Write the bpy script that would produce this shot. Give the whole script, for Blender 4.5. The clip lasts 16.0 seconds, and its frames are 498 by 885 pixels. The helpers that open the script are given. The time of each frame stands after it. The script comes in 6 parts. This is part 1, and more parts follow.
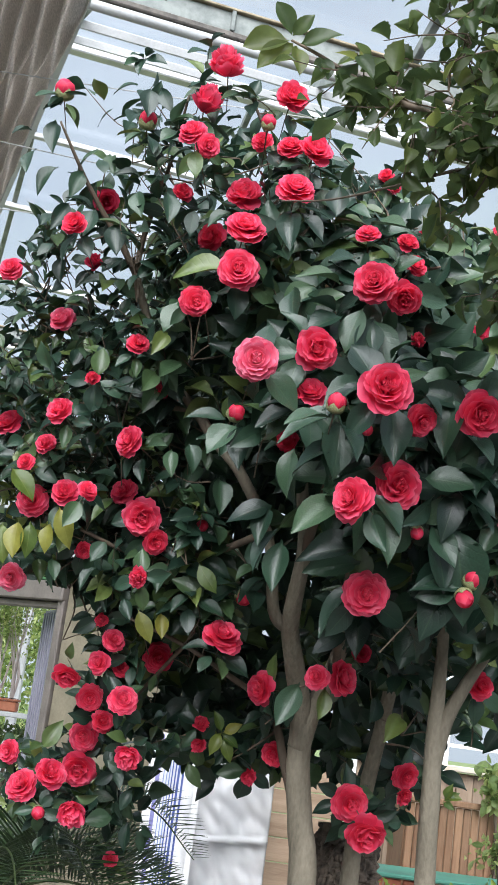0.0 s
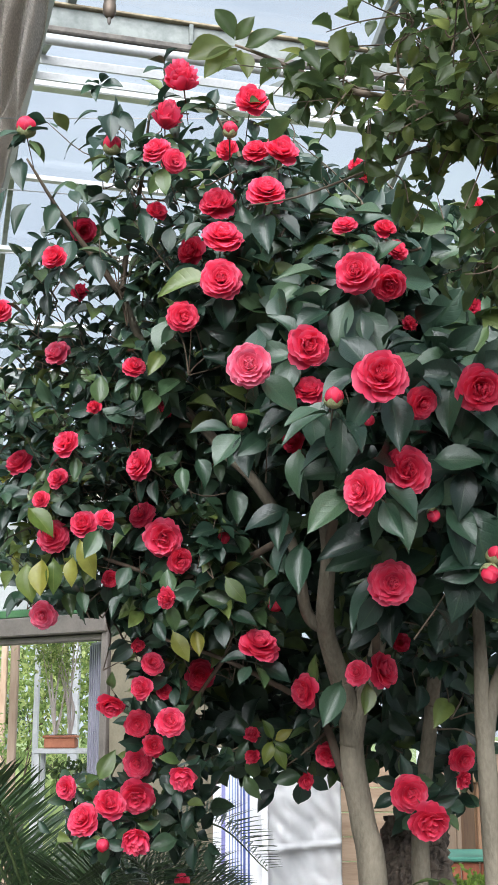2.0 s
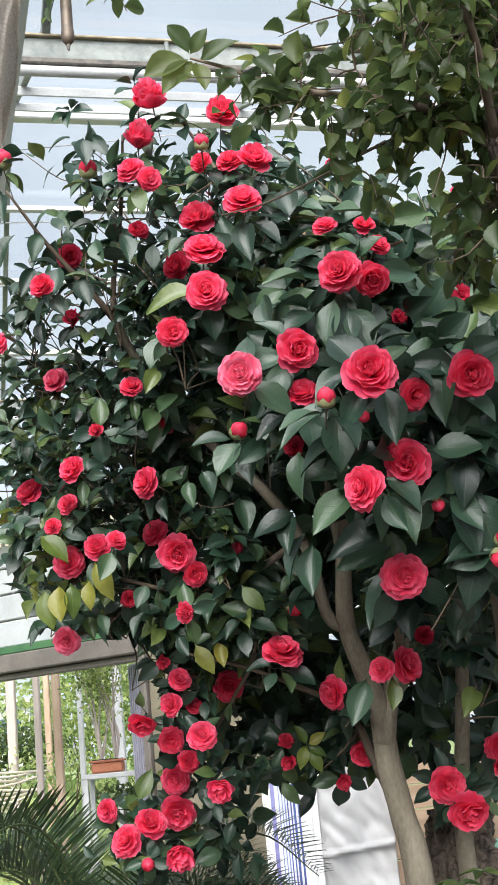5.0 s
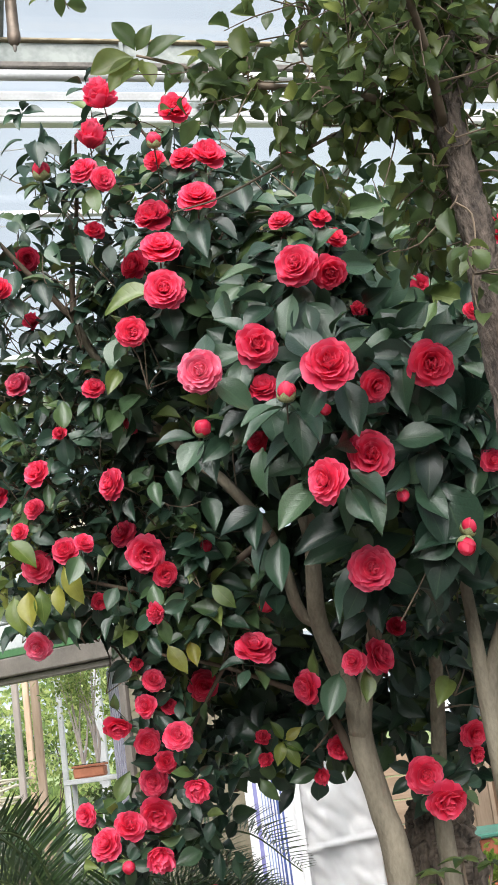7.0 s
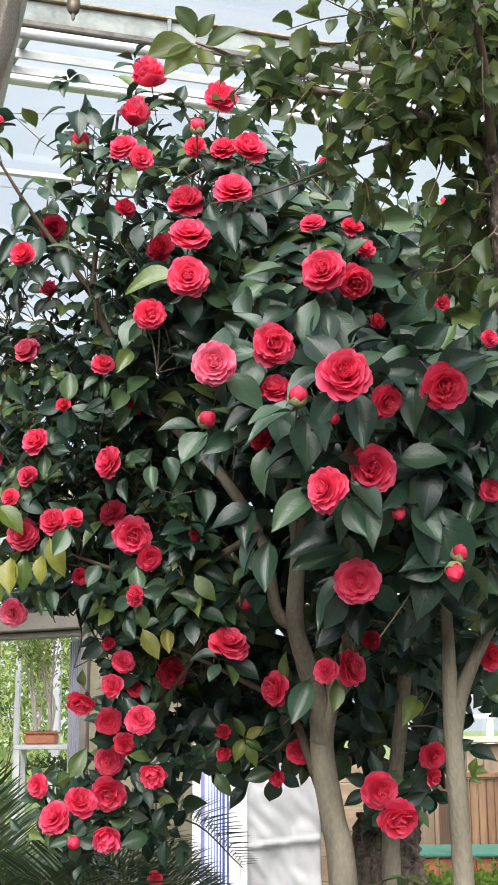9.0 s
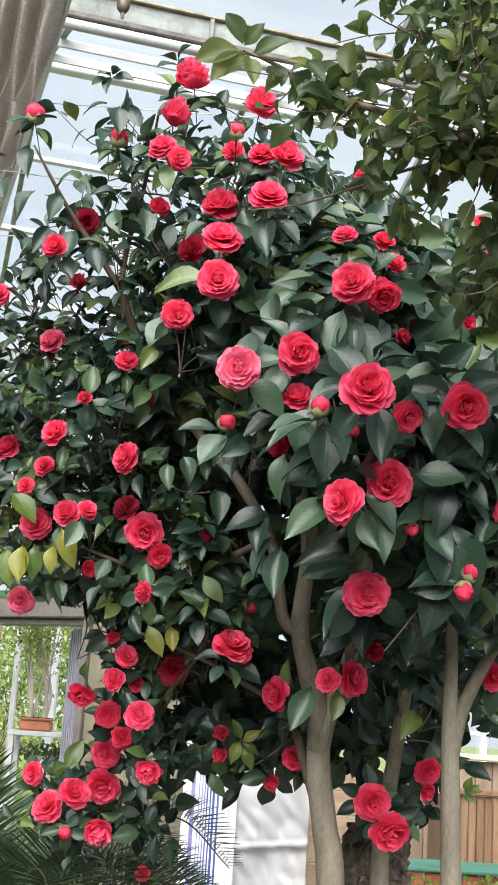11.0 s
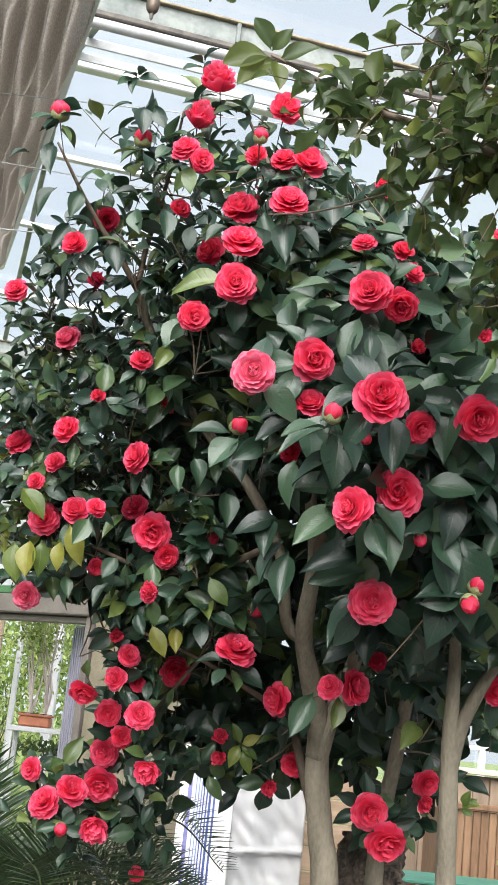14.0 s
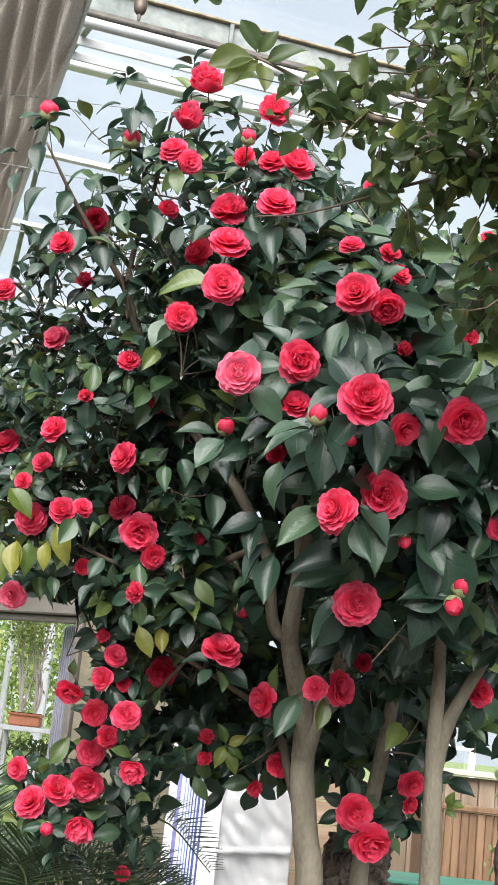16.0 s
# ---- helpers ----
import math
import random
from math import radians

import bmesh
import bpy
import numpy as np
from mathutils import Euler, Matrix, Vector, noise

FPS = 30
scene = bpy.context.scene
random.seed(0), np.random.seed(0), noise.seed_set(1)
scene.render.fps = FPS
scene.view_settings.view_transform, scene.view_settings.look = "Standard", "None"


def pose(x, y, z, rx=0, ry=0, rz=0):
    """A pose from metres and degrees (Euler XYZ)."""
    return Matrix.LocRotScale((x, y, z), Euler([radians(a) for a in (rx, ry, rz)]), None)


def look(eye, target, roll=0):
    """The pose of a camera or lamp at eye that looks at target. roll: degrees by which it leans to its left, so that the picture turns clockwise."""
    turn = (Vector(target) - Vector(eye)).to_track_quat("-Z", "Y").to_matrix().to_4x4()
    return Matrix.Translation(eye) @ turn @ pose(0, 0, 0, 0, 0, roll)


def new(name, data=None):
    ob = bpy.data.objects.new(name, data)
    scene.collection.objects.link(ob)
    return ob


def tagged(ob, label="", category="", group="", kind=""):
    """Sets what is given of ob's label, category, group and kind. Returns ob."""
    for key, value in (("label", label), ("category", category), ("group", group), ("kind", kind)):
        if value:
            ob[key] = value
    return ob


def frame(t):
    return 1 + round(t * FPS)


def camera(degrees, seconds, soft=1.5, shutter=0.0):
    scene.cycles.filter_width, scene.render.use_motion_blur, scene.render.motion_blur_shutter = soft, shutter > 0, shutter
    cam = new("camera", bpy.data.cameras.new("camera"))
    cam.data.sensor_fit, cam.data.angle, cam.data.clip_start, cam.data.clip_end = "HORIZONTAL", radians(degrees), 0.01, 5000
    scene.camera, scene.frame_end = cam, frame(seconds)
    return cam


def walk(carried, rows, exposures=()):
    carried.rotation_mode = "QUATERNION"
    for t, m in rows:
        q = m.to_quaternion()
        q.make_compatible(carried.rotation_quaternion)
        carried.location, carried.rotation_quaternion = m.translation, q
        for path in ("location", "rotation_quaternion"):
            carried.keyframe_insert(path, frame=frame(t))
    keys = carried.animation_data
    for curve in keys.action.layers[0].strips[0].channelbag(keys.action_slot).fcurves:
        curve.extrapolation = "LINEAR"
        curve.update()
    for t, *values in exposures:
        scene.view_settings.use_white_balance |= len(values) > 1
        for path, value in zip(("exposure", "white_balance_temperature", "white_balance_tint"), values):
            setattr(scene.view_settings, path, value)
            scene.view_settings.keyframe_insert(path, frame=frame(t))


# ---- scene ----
cam = camera(23.0, 16.0)
walk(cam, [
    (0.0, pose(-0.0751, -0.0053, 1.5918, 103.164, -7.459, -2.202)),
    (0.5, pose(-0.068, -0.0033, 1.5899, 103.126, -6.743, -1.82)),
    (1.0, pose(-0.0566, -0.0093, 1.5932, 103.152, -4.238, -0.855)),
    (1.5, pose(-0.0438, -0.0086, 1.5933, 103.206, -1.498, 0.118)),
    (2.0, pose(-0.0386, -0.003, 1.5934, 103.332, 0.163, 0.729)),
    (2.5, pose(-0.0375, -0.0093, 1.5941, 103.428, 0.977, 1.196)),
    (3.0, pose(-0.0232, -0.0103, 1.5932, 103.542, 1.774, 1.567)),
    (5.5, pose(0.0173, -0.0049, 1.5863, 103.914, 5.986, 3.208)),
    (6.0, pose(0.0269, -0.0012, 1.5866, 103.868, 6.6, 3.195)),
    (6.5, pose(0.0276, 0.0024, 1.5849, 103.872, 7.188, 3.012)),
    (7.0, pose(0.0273, 0.0016, 1.5828, 103.725, 7.586, 2.335)),
    (7.5, pose(0.024, -0.0069, 1.5858, 103.531, 6.305, 1.573)),
    (8.0, pose(0.0094, -0.016, 1.5946, 103.27, 3.443, 0.663)),
    (8.5, pose(0.0014, -0.0066, 1.5993, 103.118, 1.12, 0.176)),
    (9.0, pose(0.0, 0.0, 1.6, 103.1, 0.292, 0.068)),
    (11.5, pose(-0.016, -0.0181, 1.6088, 103.152, -4.39, -0.33)),
    (12.0, pose(-0.017, -0.0212, 1.6098, 103.219, -4.902, -0.364)),
    (12.5, pose(-0.0261, -0.026, 1.6091, 103.275, -5.354, -0.375)),
    (13.0, pose(-0.0253, -0.0251, 1.6083, 103.34, -5.621, -0.355)),
    (13.5, pose(-0.0208, -0.0186, 1.6038, 103.353, -5.794, -0.325)),
    (14.0, pose(-0.0179, -0.016, 1.6041, 103.362, -5.907, -0.35)),
    (14.5, pose(-0.0197, -0.0208, 1.603, 103.433, -6.043, -0.405)),
    (15.0, pose(-0.0186, -0.0253, 1.6039, 103.408, -6.116, -0.458)),
    (15.5, pose(-0.0122, -0.0233, 1.6048, 103.422, -6.194, -0.522)),
    (16.0, pose(-0.0024, -0.0203, 1.6067, 103.405, -6.142, -0.717)),
], [(0.0, 0.75, 6050, 10), (3.0, 0.86, 6150, 10), (5.5, 0.89, 6380, 10), (9.0, 0.95, 6450, 10), (16.0, 1.0, 6400, 10)])

# ---- light ----
world = bpy.data.worlds.new("sky")
scene.world = world
world.use_nodes = True
wt = world.node_tree
wt.nodes.clear()
w_out = wt.nodes.new("ShaderNodeOutputWorld")
w_bg = wt.nodes.new("ShaderNodeBackground")
w_sky = wt.nodes.new("ShaderNodeTexSky")
w_sky.sky_type = "NISHITA"
w_sky.sun_disc = False
w_sky.sun_elevation = radians(37)
w_sky.sun_rotation = radians(193)
w_co = wt.nodes.new("ShaderNodeTexCoord")
w_no = wt.nodes.new("ShaderNodeTexNoise")
w_no.inputs["Scale"].default_value = 3.2
w_no.inputs["Detail"].default_value = 6
w_ramp = wt.nodes.new("ShaderNodeValToRGB")
w_ramp.color_ramp.elements[0].position, w_ramp.color_ramp.elements[0].color = 0.30, (0.72, 0.72, 0.72, 1)
w_ramp.color_ramp.elements[1].position, w_ramp.color_ramp.elements[1].color = 0.62, (1, 1, 1, 1)
w_mix = wt.nodes.new("ShaderNodeMix")
w_mix.data_type = "RGBA"
w_mix.inputs[7].default_value = (7.2, 8.0, 8.8, 1)
w_bg.inputs["Strength"].default_value = 0.066
wt.links.new(w_co.outputs["Generated"], w_no.inputs["Vector"])
wt.links.new(w_no.outputs["Fac"], w_ramp.inputs["Fac"])
wt.links.new(w_ramp.outputs["Color"], w_mix.inputs[0])
wt.links.new(w_sky.outputs["Color"], w_mix.inputs[6])
wt.links.new(w_mix.outputs[2], w_bg.inputs["Color"])
wt.links.new(w_bg.outputs["Background"], w_out.inputs["Surface"])

sun_data = bpy.data.lights.new("sun", "SUN")
sun_data.energy = 5.9
sun_data.angle = radians(64)
sun_data.color = (1.0, 0.965, 0.93)
sun = new("sun", sun_data)
sun.matrix_world = look((-2.0, -8.8, 10.6), (0.0, 2.4, 2.0))


# ---- materials ----
def nodes_of(name):
    m = bpy.data.materials.new(name)
    m.use_nodes = True
    t = m.node_tree
    return m, t, t.nodes["Principled BSDF"], t.nodes["Material Output"]


def surface(name, dark, light, rough=0.6, scale=6.0, bump=0.15, metal=0.0, stretch=(1, 1, 1), fine=60.0, spec=0.5, tone=0.0):
    """A surface with stains at one scale and grain at another. tone: how far each piece differs from the next."""
    m, t, b, o = nodes_of(name)
    co = t.nodes.new("ShaderNodeTexCoord")
    mp = t.nodes.new("ShaderNodeMapping")
    mp.inputs["Scale"].default_value = stretch
    n1 = t.nodes.new("ShaderNodeTexNoise")
    n1.inputs["Scale"].default_value, n1.inputs["Detail"].default_value = scale, 6
    n2 = t.nodes.new("ShaderNodeTexNoise")
    n2.inputs["Scale"].default_value, n2.inputs["Detail"].default_value = fine, 4
    add = t.nodes.new("ShaderNodeMath")
    add.operation = "MULTIPLY_ADD"
    add.inputs[1].default_value = 0.35
    ramp = t.nodes.new("ShaderNodeValToRGB")
    ramp.color_ramp.elements[0].position, ramp.color_ramp.elements[0].color = 0.42, (*dark, 1)
    ramp.color_ramp.elements[1].position, ramp.color_ramp.elements[1].color = 0.86, (*light, 1)
    t.links.new(co.outputs["Object"], mp.inputs["Vector"])
    t.links.new(mp.outputs["Vector"], n1.inputs["Vector"])
    t.links.new(mp.outputs["Vector"], n2.inputs["Vector"])
    t.links.new(n2.outputs["Fac"], add.inputs[0])
    t.links.new(n1.outputs["Fac"], add.inputs[2])
    t.links.new(add.outputs[0], ramp.inputs["Fac"])
    col = ramp.outputs["Color"]
    if tone:
        info = t.nodes.new("ShaderNodeObjectInfo")
        ma = t.nodes.new("ShaderNodeMapRange")
        ma.inputs["To Min"].default_value, ma.inputs["To Max"].default_value = 1 - tone, 1 + tone
        hs = t.nodes.new("ShaderNodeHueSaturation")
        t.links.new(info.outputs["Random"], ma.inputs["Value"])
        t.links.new(ma.outputs["Result"], hs.inputs["Value"])
        t.links.new(col, hs.inputs["Color"])
        col = hs.outputs["Color"]
    t.links.new(col, b.inputs["Base Color"])
    rr = t.nodes.new("ShaderNodeMapRange")
    rr.inputs["To Min"].default_value, rr.inputs["To Max"].default_value = max(rough - 0.12, 0.03), min(rough + 0.12, 1)
    t.links.new(n1.outputs["Fac"], rr.inputs["Value"])
    t.links.new(rr.outputs["Result"], b.inputs["Roughness"])
    b.inputs["Metallic"].default_value = metal
    b.inputs["Specular IOR Level"].default_value = spec
    bp = t.nodes.new("ShaderNodeBump")
    bp.inputs["Strength"].default_value, bp.inputs["Distance"].default_value = bump, 0.01
    t.links.new(add.outputs[0], bp.inputs["Height"])
    t.links.new(bp.outputs["Normal"], b.inputs["Normal"])
    return m


def leaf_surface(name, colours, joined, rough=0.40, through_light=0.05, vein=(0.10, 0.17, 0.07), spec=0.6):
    """Leathery leaf: tone by leaf, pale midrib, sunken side veins. colours: (position, colour) along the random tone."""
    m, t, b, o = nodes_of(name)
    if joined:
        rnd = t.nodes.new("ShaderNodeNewGeometry").outputs["Random Per Island"]
    else:
        rnd = t.nodes.new("ShaderNodeObjectInfo").outputs["Random"]
    ramp = t.nodes.new("ShaderNodeValToRGB")
    els = ramp.color_ramp.elements
    while len(els) < len(colours):
        els.new(0.5)
    for e, (p, c) in zip(els, colours):
        e.position, e.color = p, (*c, 1)
    t.links.new(rnd, ramp.inputs["Fac"])
    uv = t.nodes.new("ShaderNodeUVMap")
    uv.uv_map = "leaf"
    sep = t.nodes.new("ShaderNodeSeparateXYZ")
    t.links.new(uv.outputs["UV"], sep.inputs[0])

    def calc(op, a, c=None, d=None):
        n = t.nodes.new("ShaderNodeMath")
        n.operation = op
        for k, v in enumerate((a, c, d)):
            if v is None:
                continue
            if isinstance(v, (int, float)):
                n.inputs[k].default_value = v
            else:
                t.links.new(v, n.inputs[k])
        return n.outputs[0]
    across = calc("ABSOLUTE", calc("SUBTRACT", sep.outputs[0], 0.5))
    rib = calc("SUBTRACT", 1.0, calc("SMOOTH_MIN", calc("DIVIDE", across, 0.035), 1.0, 0.3))
    wave = calc("SINE", calc("MULTIPLY", calc("SUBTRACT", sep.outputs[1], calc("MULTIPLY", across, 0.55)), 50.0))
    side = calc("POWER", calc("MAXIMUM", wave, 0.0), 6.0)
    co = t.nodes.new("ShaderNodeTexCoord")
    no = t.nodes.new("ShaderNodeTexNoise")
    no.inputs["Scale"].default_value, no.inputs["Detail"].default_value = 45, 5
    t.links.new(co.outputs["Object"], no.inputs["Vector"])
    blot = t.nodes.new("ShaderNodeHueSaturation")
    t.links.new(calc("MULTIPLY_ADD", no.outputs["Fac"], 0.9, 0.55), blot.inputs["Value"])
    t.links.new(ramp.outputs["Color"], blot.inputs["Color"])
    mix = t.nodes.new("ShaderNodeMix")
    mix.data_type = "RGBA"
    t.links.new(calc("MAXIMUM", calc("MULTIPLY", rib, 0.22), calc("MULTIPLY", side, 0.025)), mix.inputs[0])
    t.links.new(blot.outputs["Color"], mix.inputs[6])
    mix.inputs[7].default_value = (*vein, 1)
    t.links.new(mix.outputs[2], b.inputs["Base Color"])
    t.links.new(calc("MULTIPLY_ADD", no.outputs["Fac"], 0.3, rough - 0.15), b.inputs["Roughness"])
    b.inputs["Specular IOR Level"].default_value = spec
    bp = t.nodes.new("ShaderNodeBump")
    bp.inputs["Strength"].default_value, bp.inputs["Distance"].default_value = 0.14, 0.003
    t.links.new(calc("ADD", calc("MULTIPLY", side, -0.5), calc("SUBTRACT", no.outputs["Fac"], rib)), bp.inputs["Height"])
    t.links.new(bp.outputs["Normal"], b.inputs["Normal"])
    tr = t.nodes.new("ShaderNodeBsdfTranslucent")
    hs = t.nodes.new("ShaderNodeHueSaturation")
    hs.inputs["Hue"].default_value, hs.inputs["Value"].default_value = 0.47, 2.2
    t.links.new(mix.outputs[2], hs.inputs["Color"])
    t.links.new(hs.outputs["Color"], tr.inputs["Color"])
    ms = t.nodes.new("ShaderNodeMixShader")
    ms.inputs[0].default_value = through_light
    t.links.new(b.outputs[0], ms.inputs[1])
    t.links.new(tr.outputs[0], ms.inputs[2])
    t.links.new(ms.outputs[0], o.inputs["Surface"])
    return m


def petal_surface(name, base, edge):
    m, t, b, o = nodes_of(name)
    uv = t.nodes.new("ShaderNodeUVMap")
    uv.uv_map = "leaf"
    sep = t.nodes.new("ShaderNodeSeparateXYZ")
    t.links.new(uv.outputs["UV"], sep.inputs[0])
    rnd = t.nodes.new("ShaderNodeNewGeometry")
    mp = t.nodes.new("ShaderNodeMapping")
    mp.inputs["Scale"].default_value = (14, 1.5, 1)
    no = t.nodes.new("ShaderNodeTexNoise")
    no.inputs["Scale"].default_value, no.inputs["Detail"].default_value = 3.0, 5
    t.links.new(uv.outputs["UV"], mp.inputs["Vector"])
    t.links.new(mp.outputs["Vector"], no.inputs["Vector"])
    po = t.nodes.new("ShaderNodeMath")
    po.operation = "POWER"
    po.inputs[1].default_value = 7
    t.links.new(sep.outputs[1], po.inputs[0])
    mu = t.nodes.new("ShaderNodeMath")
    mu.operation = "MULTIPLY_ADD"
    mu.inputs[1].default_value = 0.75
    t.links.new(po.outputs[0], mu.inputs[0])
    m2 = t.nodes.new("ShaderNodeMath")
    m2.operation = "MULTIPLY"
    m2.inputs[1].default_value = 0.3
    t.links.new(no.outputs["Fac"], m2.inputs[0])
    t.links.new(m2.outputs[0], mu.inputs[2])
    mix = t.nodes.new("ShaderNodeMix")
    mix.data_type = "RGBA"
    t.links.new(mu.outputs[0], mix.inputs[0])
    mix.inputs[6].default_value, mix.inputs[7].default_value = (*base, 1), (*edge, 1)
    hs = t.nodes.new("ShaderNodeHueSaturation")
    mr = t.nodes.new("ShaderNodeMapRange")
    mr.inputs["To Min"].default_value, mr.inputs["To Max"].default_value = 0.88, 1.12
    t.links.new(rnd.outputs["Random Per Island"], mr.inputs["Value"])
    t.links.new(mr.outputs["Result"], hs.inputs["Value"])
    t.links.new(mix.outputs[2], hs.inputs["Color"])
    t.links.new(hs.outputs["Color"], b.inputs["Base Color"])
    b.inputs["Roughness"].default_value = 0.5
    b.inputs["Specular IOR Level"].default_value = 0.35
    bp = t.nodes.new("ShaderNodeBump")
    bp.inputs["Strength"].default_value, bp.inputs["Distance"].default_value = 0.25, 0.002
    t.links.new(no.outputs["Fac"], bp.inputs["Height"])
    t.links.new(bp.outputs["Normal"], b.inputs["Normal"])
    tr = t.nodes.new("ShaderNodeBsdfTranslucent")
    t.links.new(hs.outputs["Color"], tr.inputs["Color"])
    ms = t.nodes.new("ShaderNodeMixShader")
    ms.inputs[0].default_value = 0.42
    t.links.new(b.outputs[0], ms.inputs[1])
    t.links.new(tr.outputs[0], ms.inputs[2])
    t.links.new(ms.outputs[0], o.inputs["Surface"])
    return m


def clear_glass(name, tint):
    m, t, b, o = nodes_of(name)
    tp = t.nodes.new("ShaderNodeBsdfTransparent")
    tp.inputs["Color"].default_value = (*tint, 1)
    gl = t.nodes.new("ShaderNodeBsdfGlossy")
    gl.inputs["Roughness"].default_value = 0.08
    ms = t.nodes.new("ShaderNodeMixShader")
    ms.inputs[0].default_value = 0.06
    t.links.new(tp.outputs[0], ms.inputs[1])
    t.links.new(gl.outputs[0], ms.inputs[2])
    t.links.new(ms.outputs[0], o.inputs["Surface"])
    return m


GREENS = [(0.0, (0.010, 0.026, 0.017)), (0.30, (0.018, 0.044, 0.028)), (0.58, (0.028, 0.063, 0.037)), (0.80, (0.046, 0.088, 0.038)), (0.94, (0.075, 0.122, 0.036)), (1.0, (0.14, 0.18, 0.045))]
OLIVES = [(0.0, (0.032, 0.060, 0.021)), (0.5, (0.056, 0.094, 0.032)), (0.85, (0.082, 0.122, 0.040)), (1.0, (0.12, 0.155, 0.04))]
LIMES = [(0.0, (0.055, 0.105, 0.022)), (0.6, (0.12, 0.165, 0.03)), (1.0, (0.26, 0.25, 0.045))]
MEADOW = [(0.0, (0.09, 0.15, 0.045)), (0.5, (0.19, 0.27, 0.09)), (1.0, (0.36, 0.40, 0.17))]
M_LEAF = leaf_surface("camellia_leaf", GREENS[:3] + [(0.85, (0.042, 0.084, 0.047)), (1.0, (0.058, 0.104, 0.050))], False, 0.36)
M_LEAVES = leaf_surface("camellia_leaves", GREENS, True)
M_LIME = leaf_surface("young_leaf", LIMES, True, 0.4, 0.3, (0.3, 0.32, 0.1))
M_OLIVE = leaf_surface("toothed_leaf", OLIVES, True, 0.42, 0.48, (0.09, 0.12, 0.04))
M_OLIVE_ONE = leaf_surface("toothed_leaf_single", OLIVES, False, 0.42, 0.48, (0.09, 0.12, 0.04))
M_GARDEN = leaf_surface("garden_leaf", MEADOW, True, 0.6, 0.45, (0.2, 0.3, 0.08))
M_FEATHER = leaf_surface("feathery_leaf", [(0.0, (0.10, 0.20, 0.03)), (1.0, (0.24, 0.36, 0.06))], True, 0.6, 0.4, (0.2, 0.3, 0.06))
M_CYCAD = leaf_surface("cycad_leaflet", [(0.0, (0.018, 0.042, 0.015)), (1.0, (0.055, 0.098, 0.034))], True, 0.4, 0.12, (0.08, 0.13, 0.04))
M_PETAL = [petal_surface("petal_pink", (0.84, 0.090, 0.21), (0.92, 0.32, 0.44)),
           petal_surface("petal_coral", (0.86, 0.040, 0.130), (0.93, 0.19, 0.31)),
           petal_surface("petal_red", (0.84, 0.030, 0.102), (0.91, 0.15, 0.25)),
           # darker copy for blooms in shade, the shade is in the colour
           petal_surface("petal_shaded", (0.72, 0.023, 0.088), (0.80, 0.10, 0.19))]
M_SEPAL = surface("bud_scale", (0.13, 0.16, 0.06), (0.36, 0.35, 0.18), 0.6, 30, 0.2)
M_BARK = surface("smooth_bark", (0.085, 0.074, 0.050), (0.275, 0.242, 0.180), 0.8, 8, 0.9, stretch=(1, 1, 0.4), fine=130)
M_TWIG = surface("twig_bark", (0.055, 0.040, 0.028), (0.18, 0.135, 0.095), 0.75, 14, 0.4, stretch=(1, 1, 0.5))
M_ROUGH = surface("fissured_bark", (0.005, 0.004, 0.003), (0.17, 0.135, 0.105), 0.9, 34, 1.0, stretch=(1, 1, 0.3), fine=50)
M_GREYBARK = surface("grey_bark", (0.016, 0.012, 0.010), (0.125, 0.098, 0.080), 0.9, 60, 1.0, stretch=(1, 1, 0.4), fine=240)
M_GALV = surface("galvanised_steel", (0.13, 0.15, 0.145), (0.30, 0.325, 0.31), 0.6, 9, 0.1, metal=0.1, fine=45)
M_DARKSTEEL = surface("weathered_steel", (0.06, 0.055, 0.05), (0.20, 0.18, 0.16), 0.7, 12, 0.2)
M_ALU = surface("white_aluminium", (0.42, 0.43, 0.44), (0.62, 0.63, 0.64), 0.45, 3, 0.04)
M_RUST = surface("stained_timber_trim", (0.20, 0.16, 0.10), (0.45, 0.38, 0.27), 0.8, 14, 0.3)
M_CLOTH = surface("shade_cloth", (0.46, 0.43, 0.39), (0.80, 0.75, 0.69), 0.9, 70, 0.8, stretch=(1, 1, 2.5), fine=420)
ct = M_CLOTH.node_tree
c_tr = ct.nodes.new("ShaderNodeBsdfTranslucent")
c_mix = ct.nodes.new("ShaderNodeMixShader")
c_mix.inputs[0].default_value = 0.62
ct.links.new(ct.nodes["Principled BSDF"].inputs["Base Color"].links[0].from_socket, c_tr.inputs["Color"])
ct.links.new(ct.nodes["Principled BSDF"].outputs[0], c_mix.inputs[1])
ct.links.new(c_tr.outputs[0], c_mix.inputs[2])
ct.links.new(c_mix.outputs[0], ct.nodes["Material Output"].inputs["Surface"])
M_WIRE = surface("steel_wire", (0.5, 0.5, 0.5), (0.7, 0.7, 0.7), 0.5, 20, 0.0)
M_BRASS = surface("dull_brass", (0.06, 0.047, 0.037), (0.17, 0.135, 0.105), 0.5, 30, 0.1, metal=0.5)
M_PLASTIC = surface("white_sheeting", (0.68, 0.69, 0.70), (0.82, 0.82, 0.83), 0.17, 4, 0.35, fine=14)
M_WHITE = surface("white_paint", (0.70, 0.71, 0.72), (0.85, 0.85, 0.85), 0.55, 4, 0.05)
M_BLUE = surface("navy_stripe", (0.05, 0.08, 0.26), (0.10, 0.15, 0.40), 0.6, 10, 0.05)
M_SKYBLUE = surface("pale_blue_stripe", (0.16, 0.24, 0.50), (0.26, 0.36, 0.62), 0.6, 10, 0.05)
M_LILACBLUE = surface("lilac_stripe", (0.20, 0.20, 0.46), (0.30, 0.30, 0.58), 0.6, 10, 0.05)
